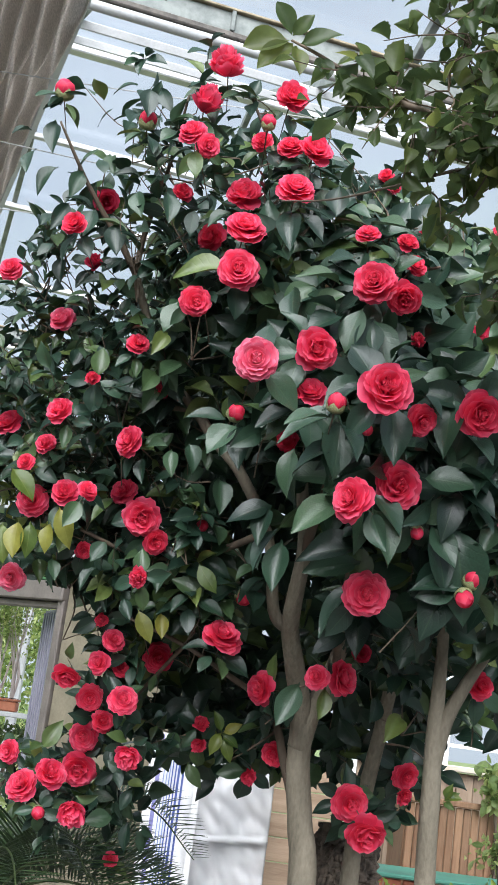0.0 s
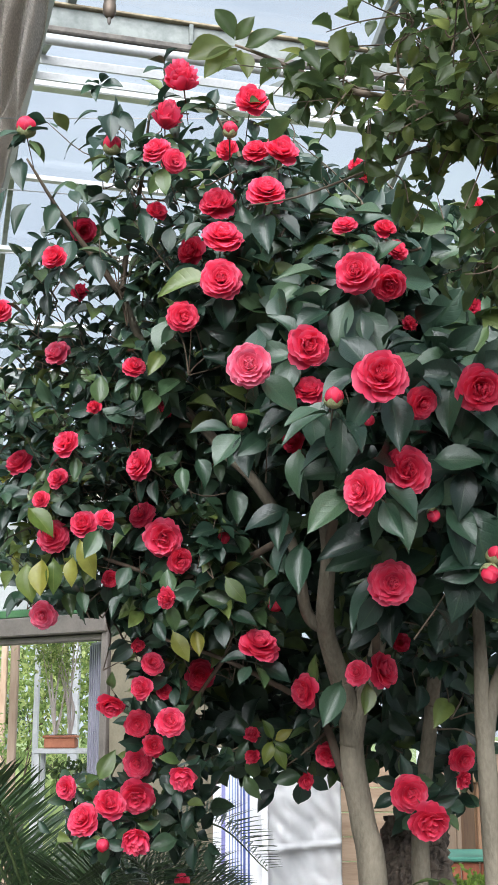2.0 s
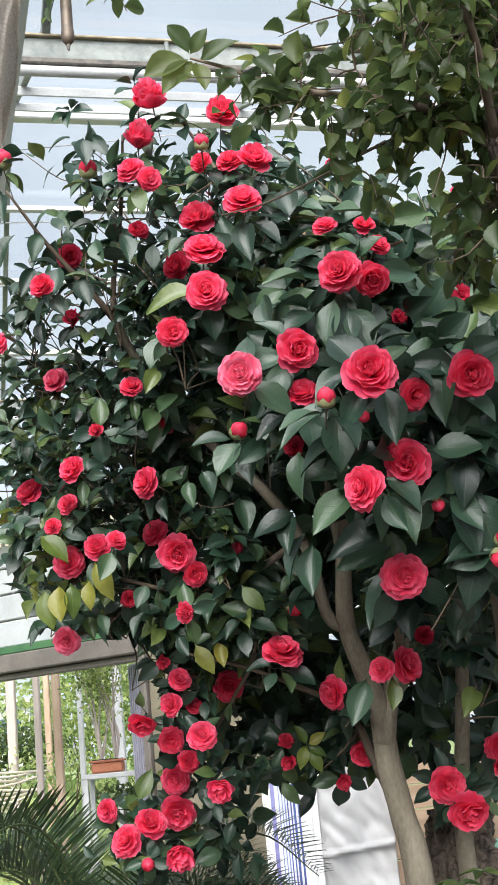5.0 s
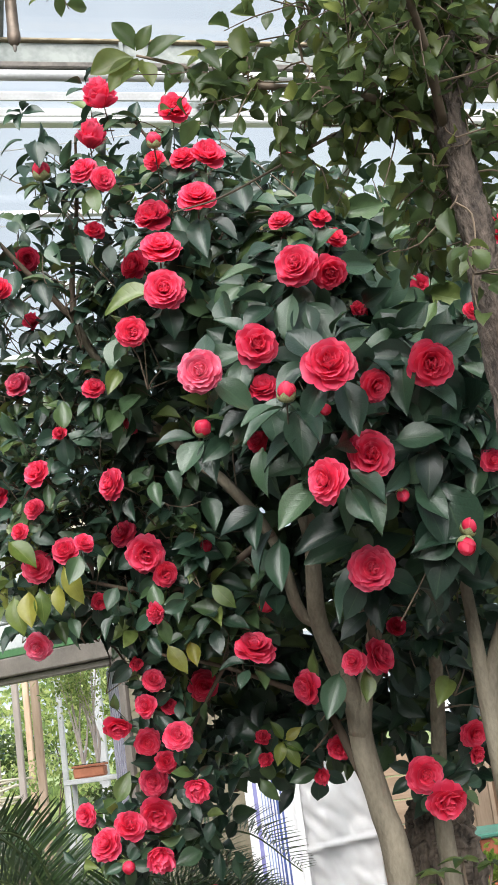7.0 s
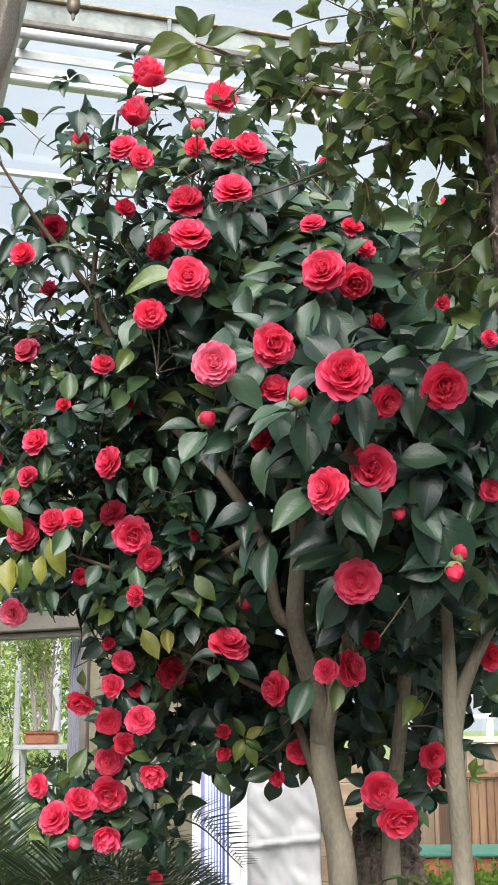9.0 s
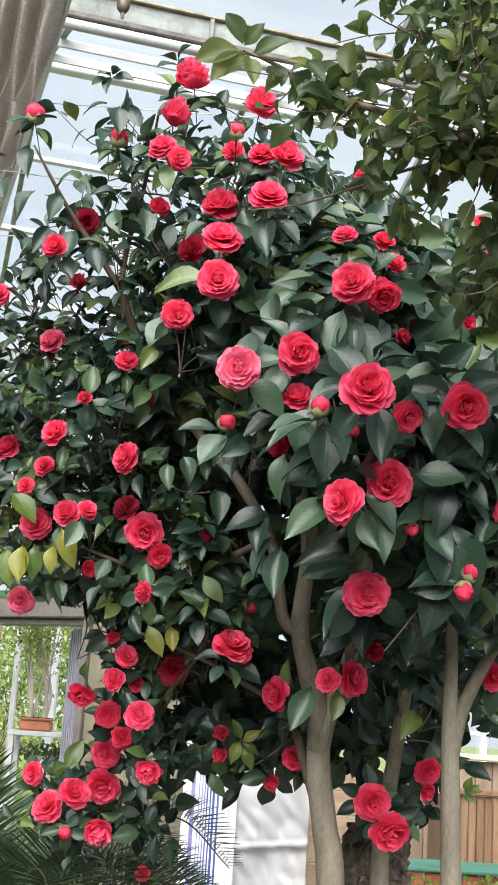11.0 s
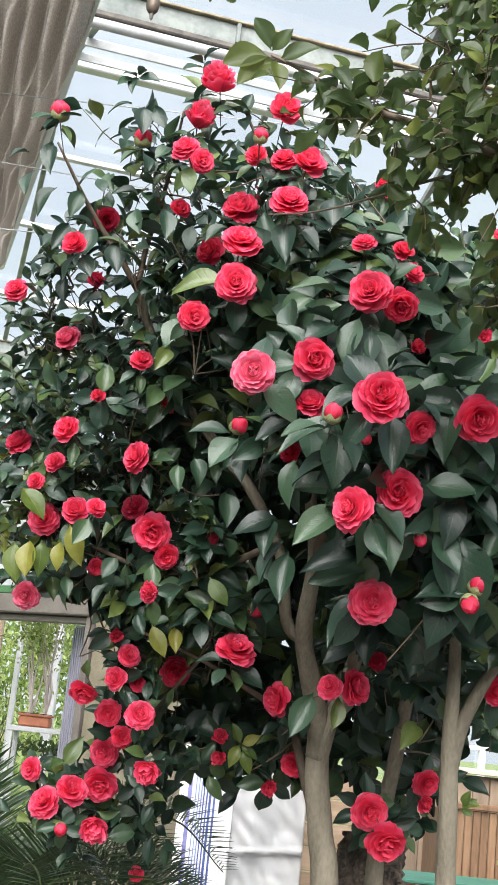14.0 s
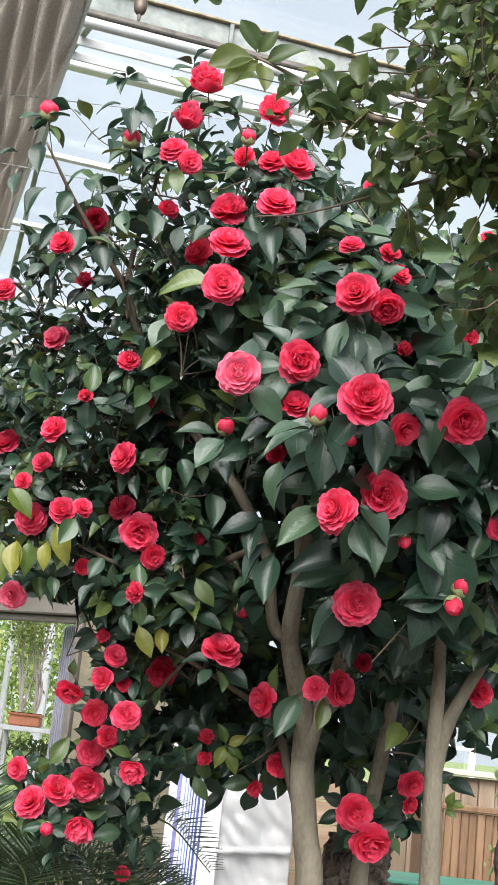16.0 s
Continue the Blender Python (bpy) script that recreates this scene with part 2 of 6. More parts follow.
M_FRAME = surface("grey_brown_frame", (0.11, 0.096, 0.085), (0.20, 0.175, 0.155), 0.5, 5, 0.05)
M_LILAC = surface("grey_lilac_door", (0.20, 0.19, 0.25), (0.32, 0.31, 0.39), 0.5, 5, 0.05)
M_BEIGE = surface("beige_render", (0.15, 0.13, 0.088), (0.25, 0.22, 0.155), 0.8, 5, 0.1)
M_PINKWOOD = surface("bleached_pinkish_wood", (0.40, 0.33, 0.30), (0.62, 0.54, 0.50), 0.8, 6, 0.3, stretch=(1, 1, 0.2), fine=40)
M_ORANGEWOOD = surface("weathered_tan_wood", (0.34, 0.22, 0.14), (0.56, 0.42, 0.32), 0.8, 6, 0.4, stretch=(1, 1, 0.2), fine=40)
M_LAWN = surface("lawn", (0.13, 0.20, 0.06), (0.32, 0.38, 0.15), 0.9, 1.5, 0.5, fine=30)
M_FRONDSTEM = surface("frond_stem", (0.03, 0.05, 0.018), (0.08, 0.11, 0.04), 0.5, 20, 0.1)
M_CANE = surface("bamboo", (0.34, 0.21, 0.10), (0.58, 0.40, 0.22), 0.5, 20, 0.1)
M_PLANK = surface("pale_larch", (0.26, 0.175, 0.11), (0.42, 0.305, 0.21), 0.65, 4, 0.25, stretch=(0.5, 1, 5), fine=30, tone=0.12)
M_BOARD = surface("upright_larch", (0.24, 0.17, 0.115), (0.40, 0.305, 0.22), 0.65, 4, 0.25, stretch=(5, 1, 0.5), fine=30, tone=0.12)
M_SLAT = surface("brown_cedar", (0.17, 0.085, 0.042), (0.33, 0.195, 0.11), 0.6, 4, 0.25, stretch=(6, 1, 0.5), fine=30, tone=0.15)
M_REDSLAT = surface("red_stained_wood", (0.30, 0.075, 0.035), (0.48, 0.16, 0.08), 0.6, 5, 0.2, stretch=(4, 1, 0.5), tone=0.12)
M_TEAL = surface("teal_paint", (0.05, 0.20, 0.14), (0.10, 0.32, 0.24), 0.5, 5, 0.1)
M_CONCRETE = surface("concrete_floor", (0.075, 0.07, 0.064), (0.15, 0.14, 0.13), 0.8, 1.2, 0.2, fine=25)
M_SOIL = surface("potting_soil", (0.02, 0.014, 0.010), (0.075, 0.055, 0.040), 0.95, 9, 1.0, fine=60)
M_GRASS = surface("meadow_ground", (0.09, 0.15, 0.04), (0.28, 0.34, 0.13), 0.9, 0.8, 0.6, fine=18)
M_TERRA = surface("terracotta", (0.30, 0.095, 0.05), (0.46, 0.18, 0.10), 0.75, 9, 0.15)
M_GLAZED = surface("blue_glaze", (0.03, 0.06, 0.10), (0.07, 0.12, 0.18), 0.25, 8, 0.05)
M_GREENPAINT = surface("green_paint", (0.03, 0.10, 0.04), (0.07, 0.18, 0.07), 0.5, 6, 0.05)
M_PANEL = surface("grey_white_panel", (0.36, 0.38, 0.39), (0.52, 0.54, 0.55), 0.5, 3, 0.05)
M_CREAM = surface("cream_rail", (0.52, 0.47, 0.37), (0.68, 0.62, 0.50), 0.6, 5, 0.08)
M_GLASS = clear_glass("house_glass", (0.95, 0.955, 0.96))


# ---- building blocks ----
def thing(name, at, label, category, group="", kind=""):
    ob = new(name)
    ob.location = at
    ob.empty_display_size = 0.1
    return tagged(ob, label, category, group, kind)


def part(name, bm, material, parent, label="", smooth=False):
    """Links a bmesh, or a mesh, drawn in world places, as one mesh under a thing or a part."""
    if isinstance(bm, bmesh.types.BMesh):
        me = bpy.data.meshes.new(name)
        bm.to_mesh(me)
        bm.free()
    else:
        me = bm
    if smooth:
        me.polygons.foreach_set("use_smooth", [True] * len(me.polygons))
    if not me.materials:
        me.materials.append(material)
    ob = new(name, me)
    if parent is not None:
        ob.parent = parent
        at = parent.location.copy()
        if parent.parent is not None:
            at = Vector()
        ob.matrix_parent_inverse = Matrix.Translation(-at)
    return tagged(ob, label)


def structure(name, bm, material, label, category, smooth=False):
    return tagged(part(name, bm, material, None, label, smooth), "", category, "", "structure")


def box(bm, x0, x1, y0, y1, z0, z1, m=None, bevel=0.0):
    vs = [bm.verts.new((x, y, z)) for z in (z0, z1) for y in (y0, y1) for x in (x0, x1)]
    fs = [bm.faces.new([vs[k] for k in q]) for q in ((0, 2, 3, 1), (4, 5, 7, 6), (0, 1, 5, 4), (2, 6, 7, 3), (0, 4, 6, 2), (1, 3, 7, 5))]
    if bevel:
        es = list({e for f_ in fs for e in f_.edges})
        r = bmesh.ops.bevel(bm, geom=es, offset=bevel, segments=1, affect="EDGES")
        vs = list({v for f_ in r["faces"] for v in f_.verts} | {v for v in vs if v.is_valid})
    if m is not None:
        bmesh.ops.transform(bm, matrix=m, verts=vs)
    return bm


def boxed(*a, m=None, bevel=0.0):
    return box(bmesh.new(), *a, m=m, bevel=bevel)


def curve_points(pts, n):
    """Catmull-Rom through the points."""
    p = [Vector(q) for q in pts]
    p = [p[0] * 2 - p[1]] + p + [p[-1] * 2 - p[-2]]
    out = []
    for i in range(1, len(p) - 2):
        for k in range(n):
            t = k / n
            a, b, c, d = p[i - 1], p[i], p[i + 1], p[i + 2]
            out.append(0.5 * (2 * b + (c - a) * t + (2 * a - 5 * b + 4 * c - d) * t * t + (3 * b - a - 3 * c + d) * t ** 3))
    out.append(p[-2])
    return out


def tube(bm, pts, r0, r1, n=5, seg=8, rough=0.0, rng=None, flare=0.0):
    c = curve_points(pts, n)
    rings = []
    up = Vector((0.3, 0.9, 0.1))
    for i, q in enumerate(c):
        d = (c[min(i + 1, len(c) - 1)] - c[max(i - 1, 0)]).normalized()
        a = d.cross(up).normalized()
        b = d.cross(a)
        t = i / (len(c) - 1)
        r = r0 + (r1 - r0) * t + flare * max(0, 1 - t * 5) ** 2
        ring = []
        for k in range(seg):
            an = 2 * math.pi * k / seg
            rr = r
            if rough:
                rr *= 1 + rough * noise.noise(q * 9 + Vector((math.cos(an), math.sin(an), 0)) * 1.3)
            ring.append(bm.verts.new(q + a * (rr * math.cos(an)) + b * (rr * math.sin(an))))
        rings.append(ring)
    for s, e in zip(rings, rings[1:]):
        for k in range(seg):
            bm.faces.new((s[k], s[(k + 1) % seg], e[(k + 1) % seg], e[k]))
    bm.faces.new(rings[0][::-1])
    bm.faces.new(rings[-1])
    return bm


def lathe(bm, profile, at, seg=20):
    rings = []
    for r, z in profile:
        rings.append([bm.verts.new((at[0] + r * math.cos(2 * math.pi * k / seg), at[1] + r * math.sin(2 * math.pi * k / seg), at[2] + z)) for k in range(seg)])
    for s, e in zip(rings, rings[1:]):
        for k in range(seg):
            bm.faces.new((s[k], s[(k + 1) % seg], e[(k + 1) % seg], e[k]))
    bm.faces.new(rings[0][::-1])
    bm.faces.new(rings[-1])
    return bm


def leaf_form(rng, slim=0.46, teeth=0, rows=8, fold=0.22, curl=0.25, sharp=1.0, blunt=0.8):
    """One leaf of length 1 along +y, face up +z: points, faces and the place of each point across and along."""
    us = (-1.0, -0.5, 0.0, 0.5, 1.0)
    pts, place = [], []
    tw, wob, ph = rng.uniform(-0.5, 0.5), rng.uniform(0.02, 0.065), rng.uniform(0, 6)
    bend = curl * rng.uniform(0.4, 1.5)
    fold_a = fold * rng.uniform(0.5, 1.4)
    for i in range(rows + 1):
        v = i / rows
        if not teeth:
            v = 0.45 * v + 0.55 * (0.5 - 0.5 * math.cos(math.pi * v))
        w = math.sin(math.pi * ((v - 0.05) / 0.95) ** 0.95) ** blunt if 0.05 < v < 1 else 0.0
        w *= 1 - 0.45 * sharp * max(0, (v - 0.76) / 0.24) ** 1.5
        if teeth and 0 < i < rows:
            w *= 1.05 if i % 2 else 0.93
        w = max(w, 0.028 if v < 0.5 else 0.008) * slim * 0.5
        for u in us:
            x = u * w
            z = abs(u) ** 1.3 * w * fold_a * 2 - bend * v * v + wob * math.sin(5 * v + ph + u * 1.5) * abs(u)
            a = tw * v
            pts.append((x * math.cos(a), v * (1 - 0.12 * bend), z + x * math.sin(a)))
            place.append((0.5 + u / 2, v))
    n = len(us)
    faces = [(i * n + k, i * n + k + 1, (i + 1) * n + k + 1, (i + 1) * n + k) for i in range(rows) for k in range(n - 1)]
    return np.array(pts), faces, place


def form_mesh(name, form, size=1.0):
    pts, faces, place = form
    me = bpy.data.meshes.new(name)
    me.from_pydata((pts * size).tolist(), [], faces)
    lay = me.uv_layers.new(name="leaf")
    lay.data.foreach_set("uv", [c for f_ in faces for k in f_ for c in place[k]])
    me.polygons.foreach_set("use_smooth", [True] * len(faces))
    me.update()
    return me


def joined_mesh(name, items):
    """items: (form, 4x4 matrix). All in one mesh."""
    vs, fs, uv, o = [], [], [], 0
    for (pts, faces, place), m in items:
        a = np.array(m)
        vs.append(pts @ a[:3, :3].T + a[:3, 3])
        fs.extend([tuple(k + o for k in f_) for f_ in faces])
        uv.extend([c for f_ in faces for k in f_ for c in place[k]])
        o += len(pts)
    me = bpy.data.meshes.new(name)
    me.from_pydata(np.concatenate(vs).tolist(), [], fs)
    me.uv_layers.new(name="leaf").data.foreach_set("uv", uv)
    me.polygons.foreach_set("use_smooth", [True] * len(fs))
    me.update()
    return me


def leaf_pose(base, along, face, length):
    """A leaf that starts at base, points along, and turns its upper side to face."""
    y = Vector(along).normalized()
    z = Vector(face)
    z = z - y * z.dot(y)
    if z.length < 1e-4:
        z = y.orthogonal()
    z.normalize()
    x = y.cross(z)
    m = Matrix((x, y, z)).transposed().to_4x4() @ Matrix.Scale(length, 4)
    m.translation = base
    return m


def jitter(rng, s):
    return Vector((rng.gauss(0, s), rng.gauss(0, s), rng.gauss(0, s)))



# flowers: x, y, z, width, lean to the right, lean upward, depth of red, kind (0 open, 1 half open, 2 bud)
FLOWERS_CENTRE = [
    (-0.126, 2.407, 2.516, 0.098, 0.1, -0.1, 0.6, 0),
    (-0.207, 2.447, 2.447, 0.074, 0.3, -0.2, 1, 0),
    (0.048, 2.250, 2.317, 0.094, 0.1, 0, 0.8, 0),
    (-0.064, 2.201, 2.265, 0.093, -0.05, -0.05, 0, 0),
    (0.166, 2.042, 2.196, 0.100, 0, 0.05, 0.9, 0),
    (0.361, 2.172, 2.209, 0.093, 0.1, -0.35, 1.2, 0),
    (0.147, 2.279, 2.480, 0.097, -0.25, 0.05, 0.8, 0),
    (0.231, 2.240, 2.068, 0.102, 0.1, -0.1, 0.5, 0),
    (0.136, 2.128, 2.010, 0.094, -0.95, 0.10, 0.5, 0),
    (0.211, 2.390, 1.876, 0.101, 0.05, 0.0, 0.6, 0),
    (0.212, 2.293, 2.459, 0.079, 0.3, -0.6, 1, 0),
    (0.255, 2.191, 2.186, 0.069, 0.5, -0.6, 1.2, 0),
]
FLOWERS_CENTRE_MORE = [
    (0.049, 2.289, 2.240, 0.072, -0.1, 0.7, 0.8, 0),
    (0.024, 2.496, 2.185, 0.052, -0.5, 0.2, 1.2, 0),
]
FLOWERS_TOP = [
    (-0.211, 2.420, 2.985, 0.074, -0.3, 2.0, 0.6, 1),
    (-0.245, 2.450, 2.908, 0.076, 0.6, 1.6, 0.6, 1),
    (-0.259, 2.331, 2.774, 0.068, -0.4, 0.5, 0.8, 0),
    (-0.228, 2.420, 2.791, 0.062, 0.5, -0.2, 0.9, 0),
    (-0.137, 2.513, 2.732, 0.089, -0.1, 0.5, 0.9, 0),
    (-0.122, 2.413, 2.613, 0.097, 0.2, 0.6, 0.8, 0),
    (-0.203, 2.647, 2.678, 0.074, -0.5, 0.1, 1, 0),
    (-0.060, 2.551, 3.006, 0.081, 0.2, 0.35, 1, 0),
    (-0.051, 2.420, 2.815, 0.065, -0.2, 0.5, 1, 0),
    (0.004, 2.400, 2.803, 0.082, 0.3, 0.5, 0.9, 0),
    (-0.029, 2.330, 2.678, 0.092, 0.1, 0.55, 0.8, 0),
    (0.137, 2.430, 2.644, 0.061, -0.2, 0.7, 0.9, 0),
]
FLOWERS_TOP_MORE = [
    (0.215, 2.361, 2.606, 0.052, 0.1, 0.6, 1, 0),
    (0.247, 2.450, 2.596, 0.061, 0.5, 0.5, 1, 0),
]
FLOWERS_UPPER_LEFT = [
    (-0.480, 2.812, 2.802, 0.066, 0.2, -0.6, 1.8, 0),
    (-0.523, 2.665, 2.671, 0.065, -0.3, 0.2, 1.2, 0),
    (-0.496, 2.880, 2.663, 0.046, 0.1, 0.1, 1.9, 1),
    (-0.563, 2.975, 2.535, 0.076, -0.3, 0.3, 0.2, 0),
    (-0.729, 3.040, 2.675, 0.076, -0.3, 0.3, 0.4, 0),
    (-0.342, 2.765, 2.435, 0.062, 0.2, 0.5, 1.2, 0),
    (-0.443, 2.830, 2.354, 0.038, -0.2, -0.2, 1.3, 1),
    (-0.285, 2.902, 2.366, 0.045, 0.2, -0.2, 1.4, 1),
    (-0.691, 3.184, 2.298, 0.080, -0.4, 0.5, 0.5, 0),
    (-0.511, 2.856, 2.271, 0.074, -0.5, 0.4, 0.4, 0),
    (-0.557, 3.009, 2.218, 0.060, -0.3, 0.3, 0.6, 0),
    (-0.279, 2.600, 2.756, 0.053, 0.4, 0.3, 1.2, 0),
]
FLOWERS_UPPER_LEFT_MORE = [
    (-0.597, 3.000, 2.162, 0.052, -0.4, 0.2, 1, 0),
]
FLOWERS_LEFT = [
    (-0.335, 2.846, 2.218, 0.088, -0.95, 0.25, 0.6, 0),
    (-0.288, 2.980, 2.061, 0.106, -0.05, -0.3, 0.8, 0),
    (-0.577, 3.091, 2.084, 0.094, -0.15, 0.15, 0.9, 0),
    (-0.487, 3.000, 2.100, 0.074, -0.1, 0.3, 0.8, 0),
    (-0.412, 2.831, 2.081, 0.054, 0.5, 0.5, 0.8, 0),
    (-0.355, 3.126, 2.145, 0.080, -0.5, 0.4, 0.8, 0),
    (-0.246, 2.990, 2.005, 0.070, 0.4, -0.4, 1.2, 0),
    (-0.613, 3.178, 1.891, 0.084, -0.2, -0.3, 0.3, 0),
    (-0.266, 2.861, 1.898, 0.051, -0.1, 0, 0.9, 1),
    (-0.430, 3.100, 1.975, 0.049, 0.2, -0.2, 1.2, 0),
    (-0.330, 3.230, 1.769, 0.069, 0.4, 0.3, 0.9, 0),
    (-0.216, 3.392, 1.746, 0.088, 0.3, -0.2, 1.6, 0),
]
FLOWERS_LEFT_MORE = [
    (-0.361, 3.249, 1.707, 0.066, -0.4, 0.2, 0.9, 0),
    (-0.304, 3.300, 1.701, 0.049, 0.3, 0.4, 1.4, 0),
]
FLOWERS_LOW_LEFT = [
    (-0.438, 3.231, 1.664, 0.081, 0, -1.3, 1, 0),
    (-0.382, 3.389, 1.616, 0.082, 0.1, -0.2, 1.3, 0),
    (-0.280, 3.200, 1.621, 0.086, 0.2, 0.2, 0.6, 0),
    (-0.339, 3.393, 1.559, 0.069, 0.4, 0.2, 1, 0),
    (-0.399, 3.572, 1.510, 0.093, -0.1, 0, 0.8, 0),
    (-0.250, 3.253, 1.484, 0.075, 0.1, -1, 0.6, 1),
    (-0.399, 3.559, 1.422, 0.109, 0.05, -0.45, 0.4, 0),
    (-0.547, 3.550, 1.359, 0.103, -0.4, 0.5, 0.4, 0),
    (-0.460, 3.442, 1.405, 0.096, 0.4, 0.6, 0.4, 0),
    (-0.389, 3.432, 1.319, 0.086, 0.3, -1.1, 0.4, 1),
    (-0.608, 3.618, 1.441, 0.075, -0.4, 0, 0.5, 0),
    (-0.366, 3.200, 1.815, 0.039, 0.1, -0.3, 1, 1),
]
FLOWERS_LOW_RIGHT = [
    (-0.052, 3.000, 1.799, 0.112, 0.3, 1.1, 0.7, 0),
    (0.062, 3.110, 1.693, 0.090, -1.1, -0.1, 0.7, 0),
    (0.226, 2.801, 1.728, 0.090, 1.0, 0.2, 0.7, 0),
    (0.168, 2.773, 1.723, 0.064, -0.5, 0.3, 0.7, 0),
    (0.313, 3.189, 1.818, 0.059, 0.3, 0.2, 1.7, 0),
    (0.485, 3.353, 1.524, 0.084, 0.4, -0.3, 1.5, 0),
    (0.475, 3.300, 1.475, 0.046, 0.2, -0.4, 1.5, 1),
    (0.353, 3.070, 1.384, 0.109, 0.15, -0.7, 1.1, 0),
    (0.325, 3.201, 1.444, 0.104, 0.2, -0.1, 1.1, 0),
    (0.562, 2.900, 1.759, 0.071, 0.2, 0.1, 1.2, 0),
    (0.126, 3.312, 1.536, 0.073, -0.5, -0.4, 1.4, 0),
    (-0.076, 3.454, 1.588, 0.048, 0.2, 0.3, 1, 1),
]
FLOWERS_LOW_RIGHT_MORE = [
    (-0.073, 3.450, 1.531, 0.045, -0.3, -0.3, 1, 1),
]
FLOWERS_RIGHT = [
    (0.470, 2.334, 2.047, 0.056, 0.3, -0.1, 0.7, 0),
    (0.487, 2.750, 2.833, 0.048, 0.2, 0.4, 1, 0),
    (0.510, 2.750, 2.745, 0.042, 0.1, -0.2, 1.3, 0),
    (0.516, 2.500, 2.408, 0.044, 0.3, 0.1, 1.1, 0),
    (0.587, 2.450, 2.565, 0.075, 0.4, 0.1, 0.6, 0),
    (0.183, 2.650, 2.890, 0.041, -0.3, 0.3, 1, 0),
    (0.203, 2.650, 2.867, 0.038, 0.3, -0.1, 1, 1),
    (0.279, 2.519, 2.452, 0.039, 0.1, 0.3, 1.1, 1),
    (0.346, 2.910, 2.574, 0.043, 0.2, -0.3, 1.1, 1),
    (0.457, 2.750, 2.572, 0.057, 0.2, -0.3, 1.8, 0),
    (0.292, 2.700, 2.797, 0.036, 0.1, 0.2, 1, 1),
    (0.070, 3.400, 1.468, 0.047, 0.1, -0.4, 1.2, 1),
]
FLOWERS_RIGHT_MORE = [
    (-0.113, 2.420, 2.819, 0.050, -0.3, 0.2, 1, 0),
]
FLOWERS_BUDS = [
    (-0.581, 2.565, 2.951, 0.049, -0.1, 2.2, 0.8, 2),
    (-0.379, 2.542, 2.893, 0.045, 0.1, 2, 0.9, 2),
    (-0.105, 2.341, 2.823, 0.034, 0.1, 1.8, 1, 2),
    (0.088, 2.109, 2.175, 0.038, 0.2, 2, 0.5, 2),
    (-0.091, 2.579, 2.253, 0.042, 0.6, 0.6, 1, 2),
    (-0.013, 3.078, 1.907, 0.043, 0.9, -0.9, 0.6, 2),
    (0.402, 2.310, 1.921, 0.041, 0.8, 1.6, 0.6, 2),
    (0.386, 2.300, 1.883, 0.039, 0.2, -1.2, 0.6, 2),
    (0.283, 2.287, 1.993, 0.028, 0.1, -1.5, 1, 2),
    (-0.479, 3.463, 1.299, 0.039, 0.2, -0.3, 0.9, 2),
    (-0.138, 3.000, 2.062, 0.034, 0.1, 0.1, 0.9, 2),
    (0.157, 2.200, 2.157, 0.025, 0.3, -0.6, 1.2, 2),
]
FLOWERS_BUDS_MORE = [
    (-0.292, 3.900, 1.156, 0.054, 0.1, 0.2, 1.4, 0),
]
FLOWERS = FLOWERS_CENTRE + FLOWERS_CENTRE_MORE + FLOWERS_TOP + FLOWERS_TOP_MORE + FLOWERS_UPPER_LEFT + FLOWERS_UPPER_LEFT_MORE + FLOWERS_LEFT + FLOWERS_LEFT_MORE + FLOWERS_LOW_LEFT + FLOWERS_LOW_RIGHT + FLOWERS_LOW_RIGHT_MORE + FLOWERS_RIGHT + FLOWERS_RIGHT_MORE + FLOWERS_BUDS + FLOWERS_BUDS_MORE
CROWN = [(-0.396, 3.075), (-0.346, 3.010), (-0.298, 2.973), (-0.254, 3.060), (-0.172, 3.033), (-0.134, 2.960), (-0.048, 3.023), (0.053, 2.945), (0.132, 2.905), (0.265, 2.875), (0.434, 2.880), (0.606, 2.790), (0.629, 2.408), (0.581, 2.021), (0.631, 1.809), (0.598, 1.635), (0.560, 1.581), (0.519, 1.439), (0.438, 1.325), (0.351, 1.355), (0.275, 1.419), (0.228, 1.597), (0.210, 1.485), (0.083, 1.466), (-0.006, 1.481), (-0.170, 1.497), (-0.252, 1.316), (-0.391, 1.256), (-0.546, 1.286), (-0.662, 1.328), (-0.658, 1.462), (-0.482, 1.540), (-0.447, 1.729), (-0.403, 1.840), (-0.583, 1.855), (-0.670, 1.911), (-0.727, 2.142), (-0.767, 2.432), (-0.741, 2.749), (-0.611, 2.848), (-0.598, 2.999), (-0.507, 3.000)]
GAPS = [(-0.712, 2.785, 0.055), (-0.497, 3.041, 0.065), (-0.594, 2.773, 0.030), (-0.652, 2.910, 0.043), (-0.174, 2.774, 0.030), (-0.177, 2.886, 0.035), (-0.722, 2.671, 0.014), (-0.574, 2.137, 0.018), (-0.543, 1.843, 0.051), (0.062, 1.807, 0.018), (0.336, 1.849, 0.023), (-0.442, 1.856, 0.023), (-0.563, 2.482, 0.018), (-0.271, 2.758, 0.019)]
# hollows where the leaves stand further in: x, z, half width, half height
HOLLOWS = [(-0.150, 2.330, 0.075, 0.150), (-0.045, 1.720, 0.142, 0.142), (-0.120, 1.630, 0.142, 0.104), (0.096, 1.862, 0.059, 0.156), (0.298, 1.640, 0.117, 0.117), (-0.009, 2.085, 0.079, 0.079), (0.207, 1.601, 0.065, 0.260), (0.459, 1.700, 0.066, 0.263)]
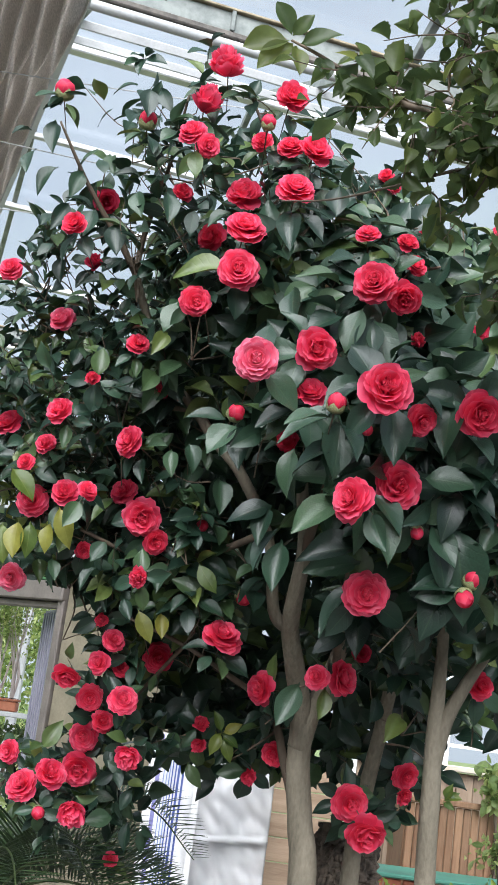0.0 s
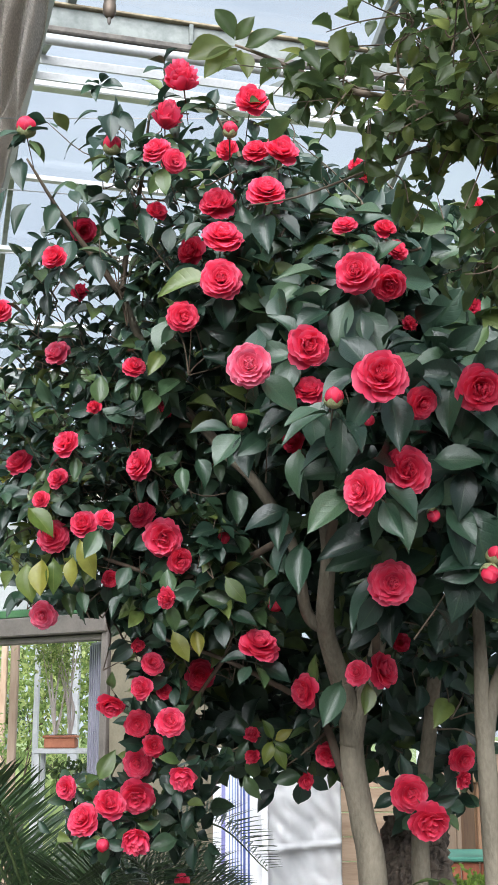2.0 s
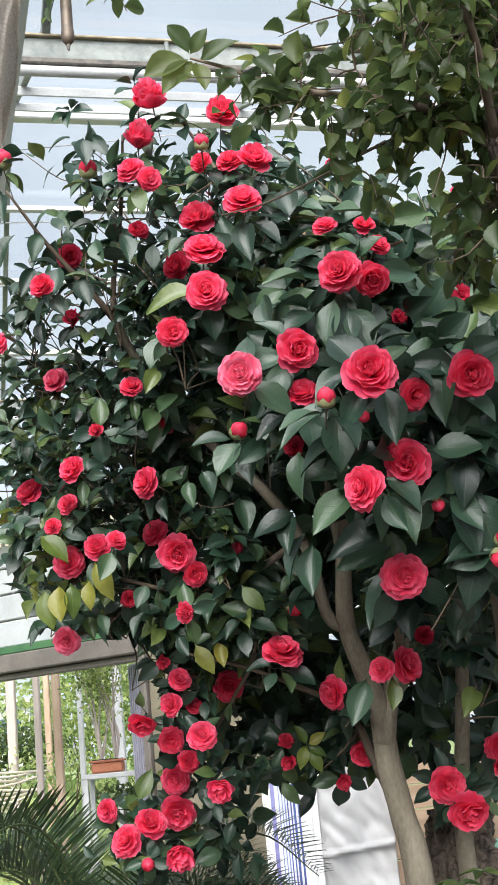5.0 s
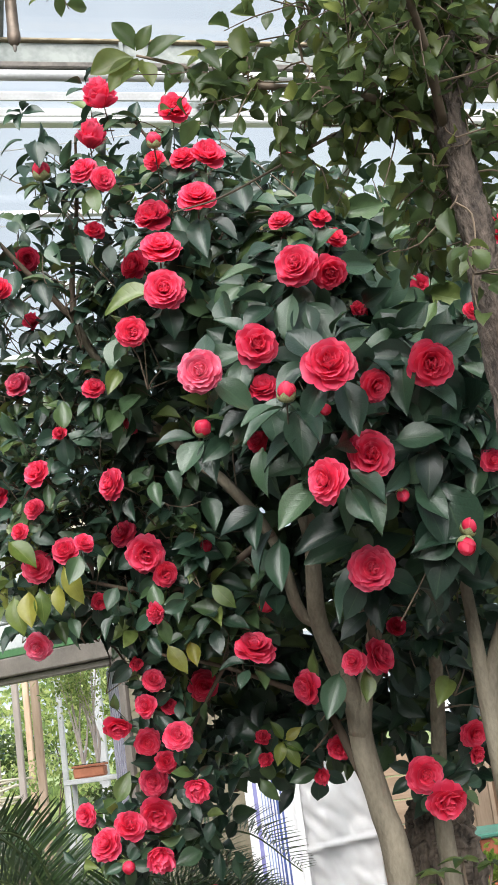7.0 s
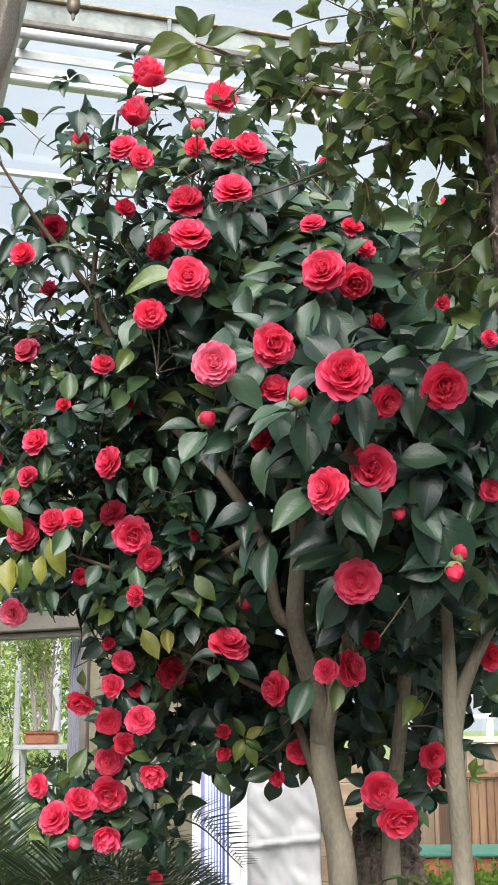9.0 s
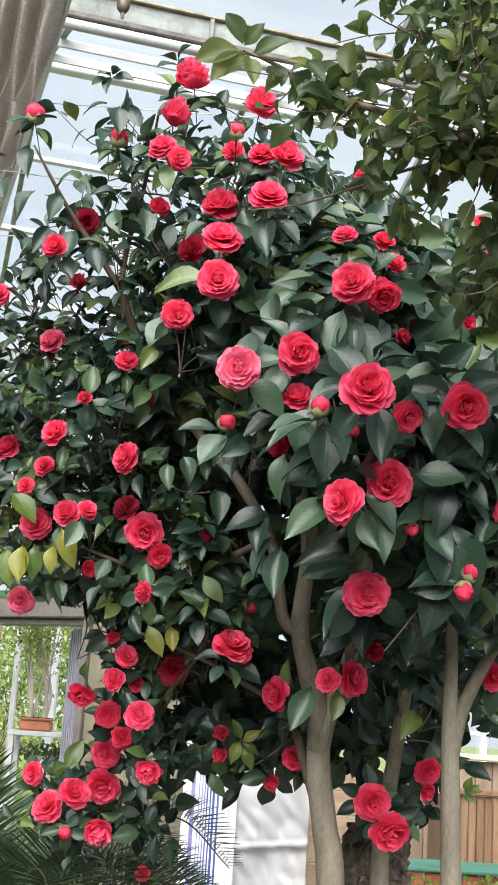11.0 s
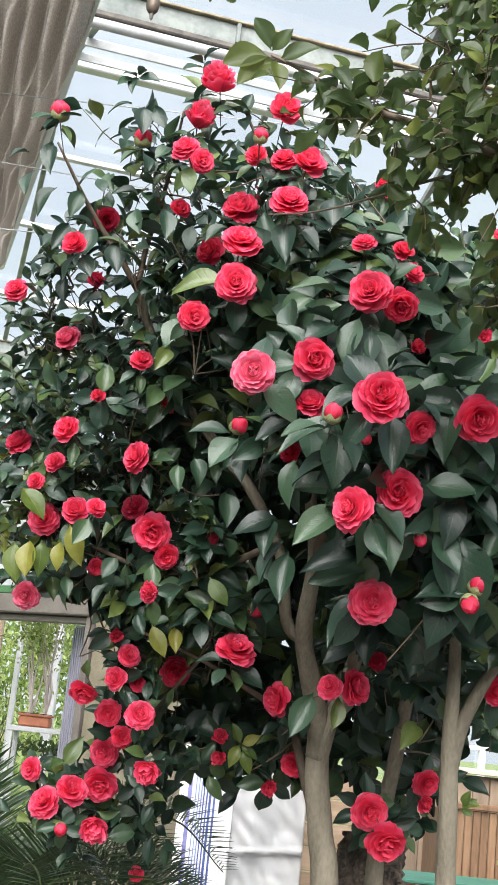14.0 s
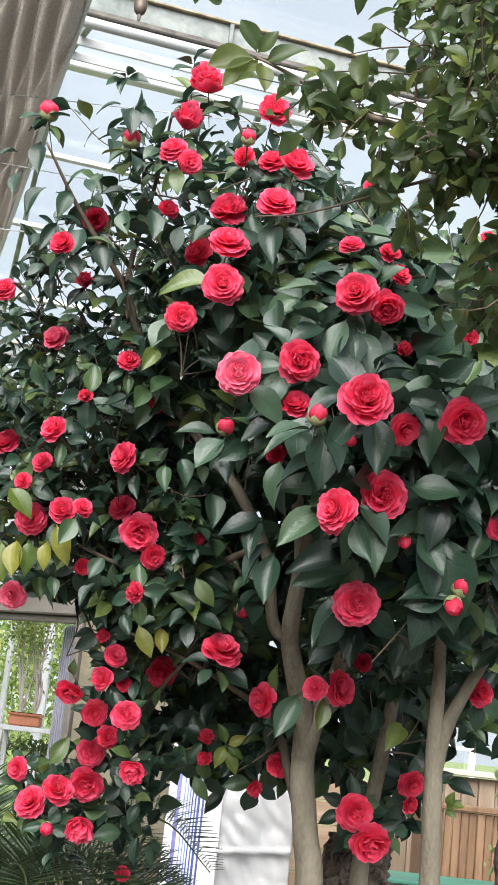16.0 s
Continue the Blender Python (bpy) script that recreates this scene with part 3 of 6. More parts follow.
# leaves that stand out: base x, y, z and tip x, y, z
LEAVES_A = [
    (0.130, 2.234, 2.031, 0.044, 2.194, 1.955),
    (0.186, 2.245, 2.024, 0.235, 2.205, 1.931),
    (0.188, 2.235, 2.044, 0.243, 2.195, 1.983),
    (0.190, 2.350, 1.958, 0.080, 2.310, 1.951),
    (0.194, 2.402, 1.937, 0.089, 2.362, 1.910),
    (0.196, 2.482, 1.901, 0.118, 2.442, 1.821),
    (0.356, 2.312, 2.025, 0.397, 2.272, 1.850),
    (0.378, 2.358, 1.940, 0.312, 2.318, 1.821),
    (0.381, 2.349, 1.956, 0.293, 2.309, 1.887),
    (0.310, 2.299, 2.017, 0.354, 2.259, 1.938),
    (0.347, 2.269, 2.084, 0.327, 2.229, 1.994),
    (0.275, 2.237, 2.089, 0.365, 2.197, 2.085),
    (0.351, 2.267, 2.089, 0.418, 2.227, 2.044),
    (0.103, 2.201, 2.184, -0.003, 2.161, 2.143),
    (0.111, 2.208, 2.126, 0.025, 2.168, 2.090),
]
LEAVES_B = [
    (0.095, 2.210, 2.169, 0.111, 2.170, 2.071),
    (-0.084, 2.452, 2.197, -0.141, 2.412, 2.133),
    (-0.072, 2.442, 2.191, -0.080, 2.402, 2.110),
    (0.139, 2.184, 2.235, 0.064, 2.144, 2.186),
    (0.158, 2.314, 2.416, 0.139, 2.274, 2.312),
    (0.196, 2.274, 2.326, 0.216, 2.234, 2.368),
    (0.022, 2.331, 2.415, 0.069, 2.291, 2.354),
    (-0.252, 2.563, 2.481, -0.287, 2.523, 2.390),
    (0.033, 2.326, 2.131, 0.007, 2.286, 2.047),
    (0.009, 2.500, 2.044, -0.072, 2.460, 2.017),
    (0.028, 2.527, 2.003, -0.023, 2.487, 1.916),
    (0.042, 2.519, 1.979, 0.028, 2.479, 1.875),
    (0.083, 2.309, 2.416, 0.018, 2.269, 2.439),
    (0.057, 2.372, 2.546, 0.125, 2.332, 2.508),
    (0.265, 2.437, 2.486, 0.284, 2.397, 2.543),
]
LEAVES_C = [
    (0.325, 2.628, 2.616, 0.332, 2.588, 2.690),
    (0.350, 2.689, 2.606, 0.433, 2.649, 2.576),
    (-0.365, 2.987, 1.992, -0.404, 2.947, 1.922),
    (-0.388, 3.048, 1.926, -0.438, 3.008, 1.877),
    (-0.471, 2.968, 2.052, -0.463, 2.928, 1.960),
    (-0.569, 3.014, 2.098, -0.626, 2.974, 2.150),
    (-0.632, 3.046, 2.022, -0.582, 3.006, 1.948),
    (-0.573, 3.037, 2.014, -0.546, 2.997, 1.952),
    (-0.108, 2.921, 1.962, -0.119, 2.881, 1.892),
    (-0.308, 3.055, 1.866, -0.279, 3.015, 1.795),
    (-0.213, 3.055, 1.851, -0.228, 3.015, 1.781),
    (0.139, 2.868, 1.710, 0.094, 2.828, 1.613),
    (-0.299, 2.897, 2.190, -0.305, 2.857, 2.114),
    (0.083, 2.327, 2.483, 0.015, 2.287, 2.509),
    (0.121, 2.371, 2.562, 0.062, 2.331, 2.548),
]
LEAVES_D = [
    (0.135, 2.397, 2.606, 0.202, 2.357, 2.585),
    (0.189, 2.378, 2.542, 0.238, 2.338, 2.574),
    (0.302, 2.575, 2.590, 0.331, 2.535, 2.662),
    (0.355, 2.660, 2.643, 0.425, 2.620, 2.678),
    (0.329, 2.647, 2.606, 0.354, 2.607, 2.496),
    (-0.006, 2.385, 2.485, -0.010, 2.345, 2.406),
    (0.037, 2.335, 2.437, 0.086, 2.295, 2.455),
    (0.135, 2.309, 2.433, 0.091, 2.269, 2.344),
    (0.098, 2.306, 2.410, 0.026, 2.266, 2.372),
    (0.159, 2.314, 2.410, 0.194, 2.274, 2.319),
    (0.197, 2.249, 2.307, 0.254, 2.209, 2.329),
    (0.289, 2.223, 2.267, 0.343, 2.183, 2.296),
    (0.240, 2.186, 2.238, 0.291, 2.146, 2.208),
    (0.314, 2.208, 2.249, 0.296, 2.168, 2.144),
    (0.021, 2.289, 2.305, -0.007, 2.249, 2.226),
]
LEAVES_E = [
    (0.139, 2.195, 2.249, 0.068, 2.155, 2.200),
    (0.107, 2.197, 2.167, 0.105, 2.157, 2.067),
    (0.191, 2.156, 2.202, 0.209, 2.116, 2.094),
    (0.332, 2.238, 2.114, 0.408, 2.198, 2.102),
    (0.304, 2.264, 2.066, 0.279, 2.224, 1.992),
    (0.395, 2.305, 2.063, 0.428, 2.265, 2.025),
    (0.306, 2.306, 2.006, 0.361, 2.266, 1.913),
    (0.408, 2.345, 1.948, 0.391, 2.305, 2.004),
    (0.229, 2.571, 1.866, 0.214, 2.531, 1.777),
    (0.224, 2.689, 1.824, 0.144, 2.649, 1.797),
    (0.008, 2.509, 2.043, -0.019, 2.469, 1.972),
    (-0.444, 2.901, 2.228, -0.507, 2.861, 2.184),
    (-0.229, 2.792, 2.198, -0.222, 2.752, 2.119),
    (-0.187, 2.690, 2.195, -0.154, 2.650, 2.121),
    (-0.109, 2.703, 2.129, -0.091, 2.663, 2.055),
]
LEAVES_F = [
    (-0.151, 2.922, 2.023, -0.209, 2.882, 2.025),
    (-0.152, 2.921, 2.032, -0.135, 2.881, 1.980),
    (-0.157, 2.926, 2.018, -0.205, 2.886, 1.980),
    (-0.131, 3.002, 1.878, -0.058, 2.962, 1.848),
    (-0.499, 3.060, 1.941, -0.474, 3.020, 1.877),
    (-0.547, 3.107, 1.911, -0.528, 3.067, 1.833),
    (-0.407, 2.516, 3.030, -0.440, 2.476, 3.032),
    (-0.404, 2.514, 3.032, -0.380, 2.474, 3.054),
    (-0.404, 2.514, 3.029, -0.340, 2.474, 3.013),
    (-0.407, 2.516, 3.030, -0.415, 2.476, 2.965),
    (-0.414, 2.521, 3.026, -0.454, 2.481, 2.988),
    (-0.413, 2.530, 2.971, -0.479, 2.490, 2.946),
    (-0.587, 2.566, 2.936, -0.654, 2.526, 2.918),
    (-0.584, 2.566, 2.936, -0.510, 2.526, 2.940),
    (-0.587, 2.567, 2.934, -0.604, 2.527, 2.881),
]
LEAVES_G = [
    (-0.654, 2.634, 2.875, -0.703, 2.594, 2.859),
    (-0.641, 2.671, 2.848, -0.676, 2.631, 2.770),
    (-0.590, 2.703, 2.823, -0.651, 2.663, 2.749),
    (-0.593, 2.596, 2.887, -0.597, 2.556, 2.788),
    (-0.380, 2.514, 2.957, -0.374, 2.474, 2.865),
    (-0.357, 2.500, 2.953, -0.326, 2.460, 2.883),
    (-0.531, 2.716, 2.827, -0.553, 2.676, 2.738),
    (-0.556, 2.741, 2.754, -0.586, 2.701, 2.651),
    (-0.492, 2.738, 2.747, -0.518, 2.698, 2.645),
    (-0.381, 2.590, 2.740, -0.372, 2.550, 2.660),
    (-0.251, 2.428, 3.030, -0.297, 2.388, 3.031),
    (-0.437, 2.715, 2.709, -0.416, 2.675, 2.601),
    (-0.308, 2.506, 2.713, -0.275, 2.466, 2.615),
]
LEAVES = LEAVES_A + LEAVES_B + LEAVES_C + LEAVES_D + LEAVES_E + LEAVES_F + LEAVES_G
LIME_LEAVES = [
    (-0.490, 2.968, 2.056, -0.454, 2.948, 1.971),
    (-0.594, 3.032, 2.019, -0.597, 3.012, 1.935),
    (-0.564, 3.023, 2.018, -0.552, 3.003, 1.940),
    (-0.634, 3.045, 2.009, -0.622, 3.025, 1.920),
    (-0.626, 2.989, 2.142, -0.560, 2.969, 2.078),
    (-0.510, 2.996, 2.021, -0.521, 2.976, 1.955),
    (-0.268, 3.067, 1.842, -0.230, 3.047, 1.773),
    (-0.211, 3.064, 1.844, -0.200, 3.044, 1.783),
    (-0.132, 2.923, 1.958, -0.091, 2.903, 1.897),
    (-0.018, 3.334, 1.572, -0.041, 3.314, 1.520),
    (-0.017, 3.336, 1.569, 0.027, 3.316, 1.549),
    (-0.012, 3.334, 1.562, 0.014, 3.314, 1.508),
    (-0.018, 3.333, 1.575, -0.040, 3.313, 1.622),
    (-0.014, 3.327, 1.574, 0.027, 3.307, 1.597),
    (0.497, 2.88, 1.490, 0.520, 2.86, 1.512),
    (0.500, 2.88, 1.495, 0.508, 2.86, 1.525),
    (0.503, 2.88, 1.500, 0.533, 2.86, 1.500),
    (0.497, 2.88, 1.488, 0.515, 2.86, 1.478),
]

# ---- ground and floor ----
YAW = radians(16)
HOUSE = Matrix.Rotation(YAW, 4, "Z")


def sheet(x0, x1, y0, y1, nx, ny, z=0.0, lift=0.0, m=None):
    bm = bmesh.new()
    g = [[bm.verts.new((x0 + (x1 - x0) * i / nx, y0 + (y1 - y0) * j / ny, z + lift * noise.noise(Vector((i * 0.37, j * 0.41, 3))))) for j in range(ny + 1)] for i in range(nx + 1)]
    for i in range(nx):
        for j in range(ny):
            bm.faces.new((g[i][j], g[i + 1][j], g[i + 1][j + 1], g[i][j + 1]))
    if m is not None:
        bmesh.ops.transform(bm, matrix=m, verts=bm.verts)
    return bm


structure("ground", sheet(-400, 400, -400, 400, 40, 40, -0.03), M_GRASS, "rough meadow grass round the glasshouse", "ground")
structure("floor", sheet(-4.6, 9, -6, 12.0, 20, 20, 0.0, 0.004), M_CONCRETE, "worn grey concrete glasshouse floor", "floor")

# ---- glasshouse: gutters, ridges, glazing bars and glass, along the house's own axes ----
SPAN, EAVE, RIDGE, BRACKET = 6.4, 5.06, 6.5, 1.16
GUTTERS = [5.5 - SPAN, 5.5, 5.5 + SPAN]
for v in GUTTERS:
    gut = thing("roof_gutter", HOUSE @ Vector((0, v, EAVE)), "weathered galvanised steel gutter beam under the glass roof", "gutter", "roof gutters")
    part("web", boxed(-9, 9, v - 0.012, v + 0.012, EAVE - 0.062, EAVE + 0.050, m=HOUSE, bevel=0.003), M_GALV, gut)
    part("cap", boxed(-9, 9, v - 0.035, v + 0.03, EAVE + 0.052, EAVE + 0.066, m=HOUSE, bevel=0.003), M_RUST, gut, "lichen-stained cap strip")
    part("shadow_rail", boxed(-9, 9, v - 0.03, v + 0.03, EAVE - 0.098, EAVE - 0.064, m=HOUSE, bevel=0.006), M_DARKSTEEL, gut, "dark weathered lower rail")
    for k in range(-5, 6):
        x = k * 1.62 + BRACKET
        part("bracket", boxed(x - 0.011, x + 0.011, v - 0.034, v - 0.0145, EAVE - 0.062, EAVE + 0.051, m=HOUSE, bevel=0.003), M_GALV, gut)
    bmp = bmesh.new()
    tube(bmp, [HOUSE @ Vector((x, v + 0.0, EAVE - 0.128)) for x in (-9, 0, 9)], 0.028, 0.028, 2, 12)
    part("pipe", bmp, M_ALU, gut, "pale aluminium pipe", True)


def slope_matrix(v0, v1):
    """From (across, along the slope, off the slope) to the world, for the roof that rises from gutter v0 to ridge v1."""
    run = v1 - v0
    a = math.atan2(RIDGE - EAVE - 0.08, abs(run))
    m = Matrix.Translation((0, v0, EAVE + 0.08)) @ Matrix.Rotation(0 if run > 0 else math.pi, 4, "Z") @ Matrix.Rotation(a, 4, "X")
    return HOUSE @ m, math.hypot(run, RIDGE - EAVE - 0.08)


for v0, v1 in [(GUTTERS[0], GUTTERS[0] + 3.2), (GUTTERS[1], GUTTERS[1] - 3.2), (GUTTERS[1], GUTTERS[1] + 3.2), (GUTTERS[2], GUTTERS[2] - 3.2)]:
    m, length = slope_matrix(v0, v1)
    roof = thing("roof_slope", m.translation, "glazed roof slope with white aluminium glazing bars", "glass roof", "roof slopes", "structure")
    off = 0.55
    for k in range(-5, 6):
        x = k * 1.62 + off * (1 if v1 > v0 else -1)
        part("glazing_bar", boxed(x - 0.022, x + 0.022, 0, length, -0.03, 0.03, m=m, bevel=0.004), M_GALV, roof)
    for d in (0.75, 1.7, 2.55):
        part("purlin", boxed(-9, 9, d - 0.02, d + 0.02, -0.09, -0.035, m=m, bevel=0.004), M_ALU, roof)
    pane = part("pane", boxed(-9, 9, 0.02, length - 0.02, 0.034, 0.040, m=m), M_GLASS, roof, "large clear glass panes")
    pane.visible_shadow = False
for v in (GUTTERS[0] + 3.2, GUTTERS[1] + 3.2):
    structure("ridge_trim", boxed(-9, 9, v - 0.05, v + 0.05, RIDGE - 0.06, RIDGE + 0.05, m=HOUSE, bevel=0.01), M_ALU, "white aluminium ridge beam of the glass roof", "ridge beam")

# far glazed wall
wall_far = thing("wall_far", HOUSE @ Vector((0, 11.9, 0)), "glazed far wall with slim white posts", "glass wall", "", "structure")
for k in range(3, 9):
    part("post", boxed(k * 1.0 - 0.03 + 0.0, k * 1.0 + 0.03 + 0.0, 11.86, 11.92, 0.0, 4.95, m=HOUSE, bevel=0.004), M_WHITE, wall_far)
for z in (0.62, 1.7, 2.6, 3.6, 4.9):
    part("rail", boxed(2.9, 8.5, 11.87, 11.91, z - 0.02, z + 0.02, m=HOUSE), M_WHITE, wall_far)
pane = part("pane", boxed(2.9, 8.5, 11.93, 11.936, 0.02, 4.9, m=HOUSE), M_GLASS, wall_far)
pane.visible_shadow = False
# unseen dark walls added to cut sky light from behind and the sides
M_LIGHT_BLOCK = surface("light_block_wall", (0.055, 0.048, 0.040), (0.13, 0.115, 0.095), 0.8, 4, 0.3, stretch=(1, 1, 5))
wall_back = thing("wall_back", HOUSE @ Vector((2, -6.05, 0)), "unseen dark end wall added to block low sky light, glass band above", "wall", "", "structure")
part("light_block", boxed(-4.6, 8.5, -6.1, -6.0, 0.0, 2.5, m=HOUSE), M_LIGHT_BLOCK, wall_back)
# glass band above, sized by how much front light reaches the blooms
for k in range(7):
    part("post", boxed(-4.6 + k * 2.1, -4.52 + k * 2.1, -6.09, -6.01, 2.502, 4.9, m=HOUSE), M_WHITE, wall_back)
pane = part("pane", boxed(-4.6, 8.5, -6.053, -6.047, 2.502, 4.9, m=HOUSE), M_GLASS, wall_back)
pane.visible_shadow = False
structure("wall_right", boxed(8.5, 8.6, -6.0, 11.8, 0.0, 4.9, m=HOUSE), M_LIGHT_BLOCK, "unseen plain dark side wall added to block sky light", "wall")
structure("wall_left", boxed(-4.7, -4.6, -6.0, 7.0, 0.0, 4.9, m=HOUSE), M_LIGHT_BLOCK, "unseen plain dark side wall added to block sky light", "wall")

# ---- low annexe with the garden door ----
DOOR = Matrix.Translation((-1.17, 8.95, 0)) @ Matrix.Rotation(radians(-32), 4, "Z")
annexe = thing("wall_annexe", DOOR.translation, "grey-white panelled annexe wall with a dark framed doorway", "wall", "", "structure")
part("pier", boxed(0.07, 1.45, -0.06, 0.10, 0.0, 2.44, m=DOOR, bevel=0.006), M_BEIGE, annexe, "beige rendered pier")
part("green_strip", boxed(-3.2, 0.62, -0.10, 0.06, 2.445, 2.50, m=DOOR, bevel=0.004), M_GREENPAINT, annexe, "green painted drip strip")
for k in range(4):
    part("panel", boxed(-3.2, 0.62, -0.05 + 0.004 * k, 0.05, 2.505 + 0.21 * k, 2.70 + 0.21 * k, m=DOOR, bevel=0.008), M_PANEL, annexe)
part("eave_rail", boxed(-3.3, 0.7, -0.14, 0.06, 3.35, 3.40, m=DOOR, bevel=0.006), M_CREAM, annexe, "cream dentilled eave rail")
for k in range(42):
    part("dentil", boxed(-3.2 + k * 0.09, -3.155 + k * 0.09, -0.15, -0.13, 3.28, 3.345, m=DOOR), M_CREAM, annexe)
door = tagged(thing("door_1", DOOR.translation, "open doorway with a dark grey-brown frame to the garden", "doorway", "", "structure"))
part("lintel", boxed(-2.6, 0.06, -0.12, 0.07, 2.30, 2.44, m=DOOR, bevel=0.01), M_FRAME, door)
part("lintel_lip", boxed(-2.6, 0.03, -0.05, 0.05, 2.25, 2.297, m=DOOR, bevel=0.006), M_FRAME, door)
part("jamb", boxed(0.0, 0.06, -0.09, 0.07, 0.0, 2.33, m=DOOR, bevel=0.01), M_FRAME, door)
part("jamb", boxed(-2.6, -2.54, -0.09, 0.07, 0.0, 2.33, m=DOOR, bevel=0.01), M_FRAME, door)
leaf_m = DOOR @ Matrix.Translation((-0.015, 0.06, 0)) @ Matrix.Rotation(radians(-36), 4, "Z")
panel = part("door_leaf", boxed(-0.62, 0.0, 0.0, 0.045, 0.02, 2.27, m=leaf_m, bevel=0.004), M_LILAC, door, "grey-lilac ribbed door leaf standing open")
for k in range(9):
    part("rib", boxed(-0.60 + k * 0.066, -0.565 + k * 0.066, -0.016, -0.001, 0.05, 2.25, m=leaf_m, bevel=0.004), M_LILAC, panel)

# ---- white sheeting, striped blind and timber along the far side ----
sheet_bm = bmesh.new()
nx, nz = 44, 90
SX0, SX1 = -0.035, 0.43
for i in range(nx + 1):
    for j in range(nz + 1):
        x, z = SX0 + (SX1 - SX0) * i / nx, 0.05 + 1.40 * j / nz
        dy = 0.045 * noise.noise(Vector((x * 5, z * 4, 1))) + 0.028 * noise.noise(Vector((x * 14 + z * 6, z * 9, 4)))
        dy -= 0.045 * math.exp(-((z - 0.905 - 0.09 * (x - 0.15)) / 0.012) ** 2)
        sheet_bm.verts.new((x, 7.9 + dy, z))
sheet_bm.verts.ensure_lookup_table()
for i in range(nx):
    for j in range(nz):
        a = i * (nz + 1) + j
        sheet_bm.faces.new([sheet_bm.verts[k] for k in (a, a + nz + 1, a + nz + 2, a + 1)])
bmesh.ops.solidify(sheet_bm, geom=sheet_bm.faces[:], thickness=0.004)
cover = thing("plastic_cover", (0.17, 7.9, 0), "creased glossy white plastic sheeting hung over a rack", "plastic sheet")
part("sheeting", sheet_bm, M_PLASTIC, cover, "", True)
part("edge_strip", boxed(SX0 - 0.03, SX0 + 0.012, 7.86, 7.89, 0.0, 1.46, bevel=0.004), M_WHITE, cover)
part("top_rail", boxed(SX0 - 0.03, SX1 + 0.02, 7.91, 7.94, 1.42, 1.46, bevel=0.004), M_WHITE, cover)

blind = thing("striped_blind", (-0.28, 7.9, 0), "white and navy striped roller blind hanging to the floor", "blind")
part("cloth", boxed(-0.365, -0.052, 7.93, 7.938, 0.03, 1.5, bevel=0.002), M_WHITE, blind)
for x, wd, m in ((-0.300, 0.024, M_LILACBLUE), (-0.262, 0.005, M_SKYBLUE), (-0.243, 0.005, M_SKYBLUE), (-0.226, 0.006, M_SKYBLUE), (-0.210, 0.007, M_BLUE), (-0.190, 0.008, M_BLUE), (-0.170, 0.014, M_BLUE), (-0.143, 0.012, M_BLUE)):
    part("stripe", boxed(x - wd / 2, x + wd / 2, 7.924, 7.928, 0.04, 1.49), m, blind)

fence = thing("timber_wall", (0.8, 8.15, 0), "pale larch board wall with wide horizontal planks", "timber wall")
for k in range(9):
    part("plank", boxed(0.36, 0.95, 8.13 + 0.003 * (k % 2), 8.16, 0.05 + k * 0.15, 0.194 + k * 0.15, bevel=0.004), M_PLANK, fence)
fence_right = thing("board_fence", (1.6, 7.35, 0), "upright pale larch boards under a cream ledge", "timber fence")
for k in range(23):
    part("board", boxed(0.86 + k * 0.098, 0.955 + k * 0.098, 7.33 + 0.004 * (k % 3), 7.37, 0.02, 1.50, bevel=0.004), M_BOARD, fence_right)
part("ledge", boxed(0.84, 3.2, 7.27, 7.40, 1.505, 1.54, bevel=0.006), M_CREAM, fence_right, "cream painted ledge")
planter = thing("slatted_planter", (1.6, 6.75, 0), "brown cedar planter box of narrow upright slats", "planter")
for k in range(38):
    part("slat", boxed(1.07 + k * 0.043, 1.108 + k * 0.043, 6.70 + 0.004 * (k * 7 % 3), 6.725, 0.02, 1.33, bevel=0.004), M_SLAT, planter)
part("rim", boxed(1.05, 2.74, 6.68, 6.76, 1.333, 1.365, bevel=0.006), M_SLAT, planter)
part("side", boxed(1.06, 1.085, 6.728, 7.2, 0.02, 1.33, bevel=0.004), M_SLAT, planter)
bench = thing("teal_bench", (1.4, 6.2, 0), "low bench with a teal top over red-brown slats", "bench")
part("top", boxed(0.60, 2.6, 6.03, 6.45, 1.0, 1.022, bevel=0.006), M_TEAL, bench)
for k in range(22):
    part("slat", boxed(0.62 + k * 0.088, 0.70 + k * 0.088, 6.06, 6.085, 0.0, 0.995, bevel=0.004), M_REDSLAT, bench)

# ---- shade screen, wires, sprinkler ----
screen = thing("shade_screen", (-1.5, 5.4, 4.25), "gathered grey-brown woven shade cloth drawn along a rail", "shade screen")
SA, SB = Vector((-0.93, 4.2, 4.19)), Vector((-1.74, 7.0, 4.55))
sax = (SB - SA).normalized()
SA, SB = SA - sax * 0.8, SB + sax * 1.5
sbm = bmesh.new()
nl, nw = 120, 190
side = sax.cross(Vector((0, 0, 1))).normalized()
for i in range(nl + 1):
    for j in range(nw + 1):
        s, w = i / nl, j / nw
        q = SA.lerp(SB, s)
        drop = Vector((-0.62, 0.0, -0.42)) * w
        fold = 0.11 * math.sin(w * 52 + 2.2 * noise.noise(Vector((s * 4, w * 2, 0)))) + 0.034 * math.sin(w * 150 + 3 * noise.noise(Vector((s * 5, w * 3, 5)))) + 0.05 * noise.noise(Vector((s * 9, w * 5, 7)))
        sbm.verts.new(q + drop + Vector((0.35, -0.3, -0.85)) * fold)
sbm.verts.ensure_lookup_table()
for i in range(nl):
    for j in range(nw):
        a = i * (nw + 1) + j
        sbm.faces.new([sbm.verts[k] for k in (a, a + nw + 1, a + nw + 2, a + 1)])
bmesh.ops.solidify(sbm, geom=sbm.faces[:], thickness=0.003)
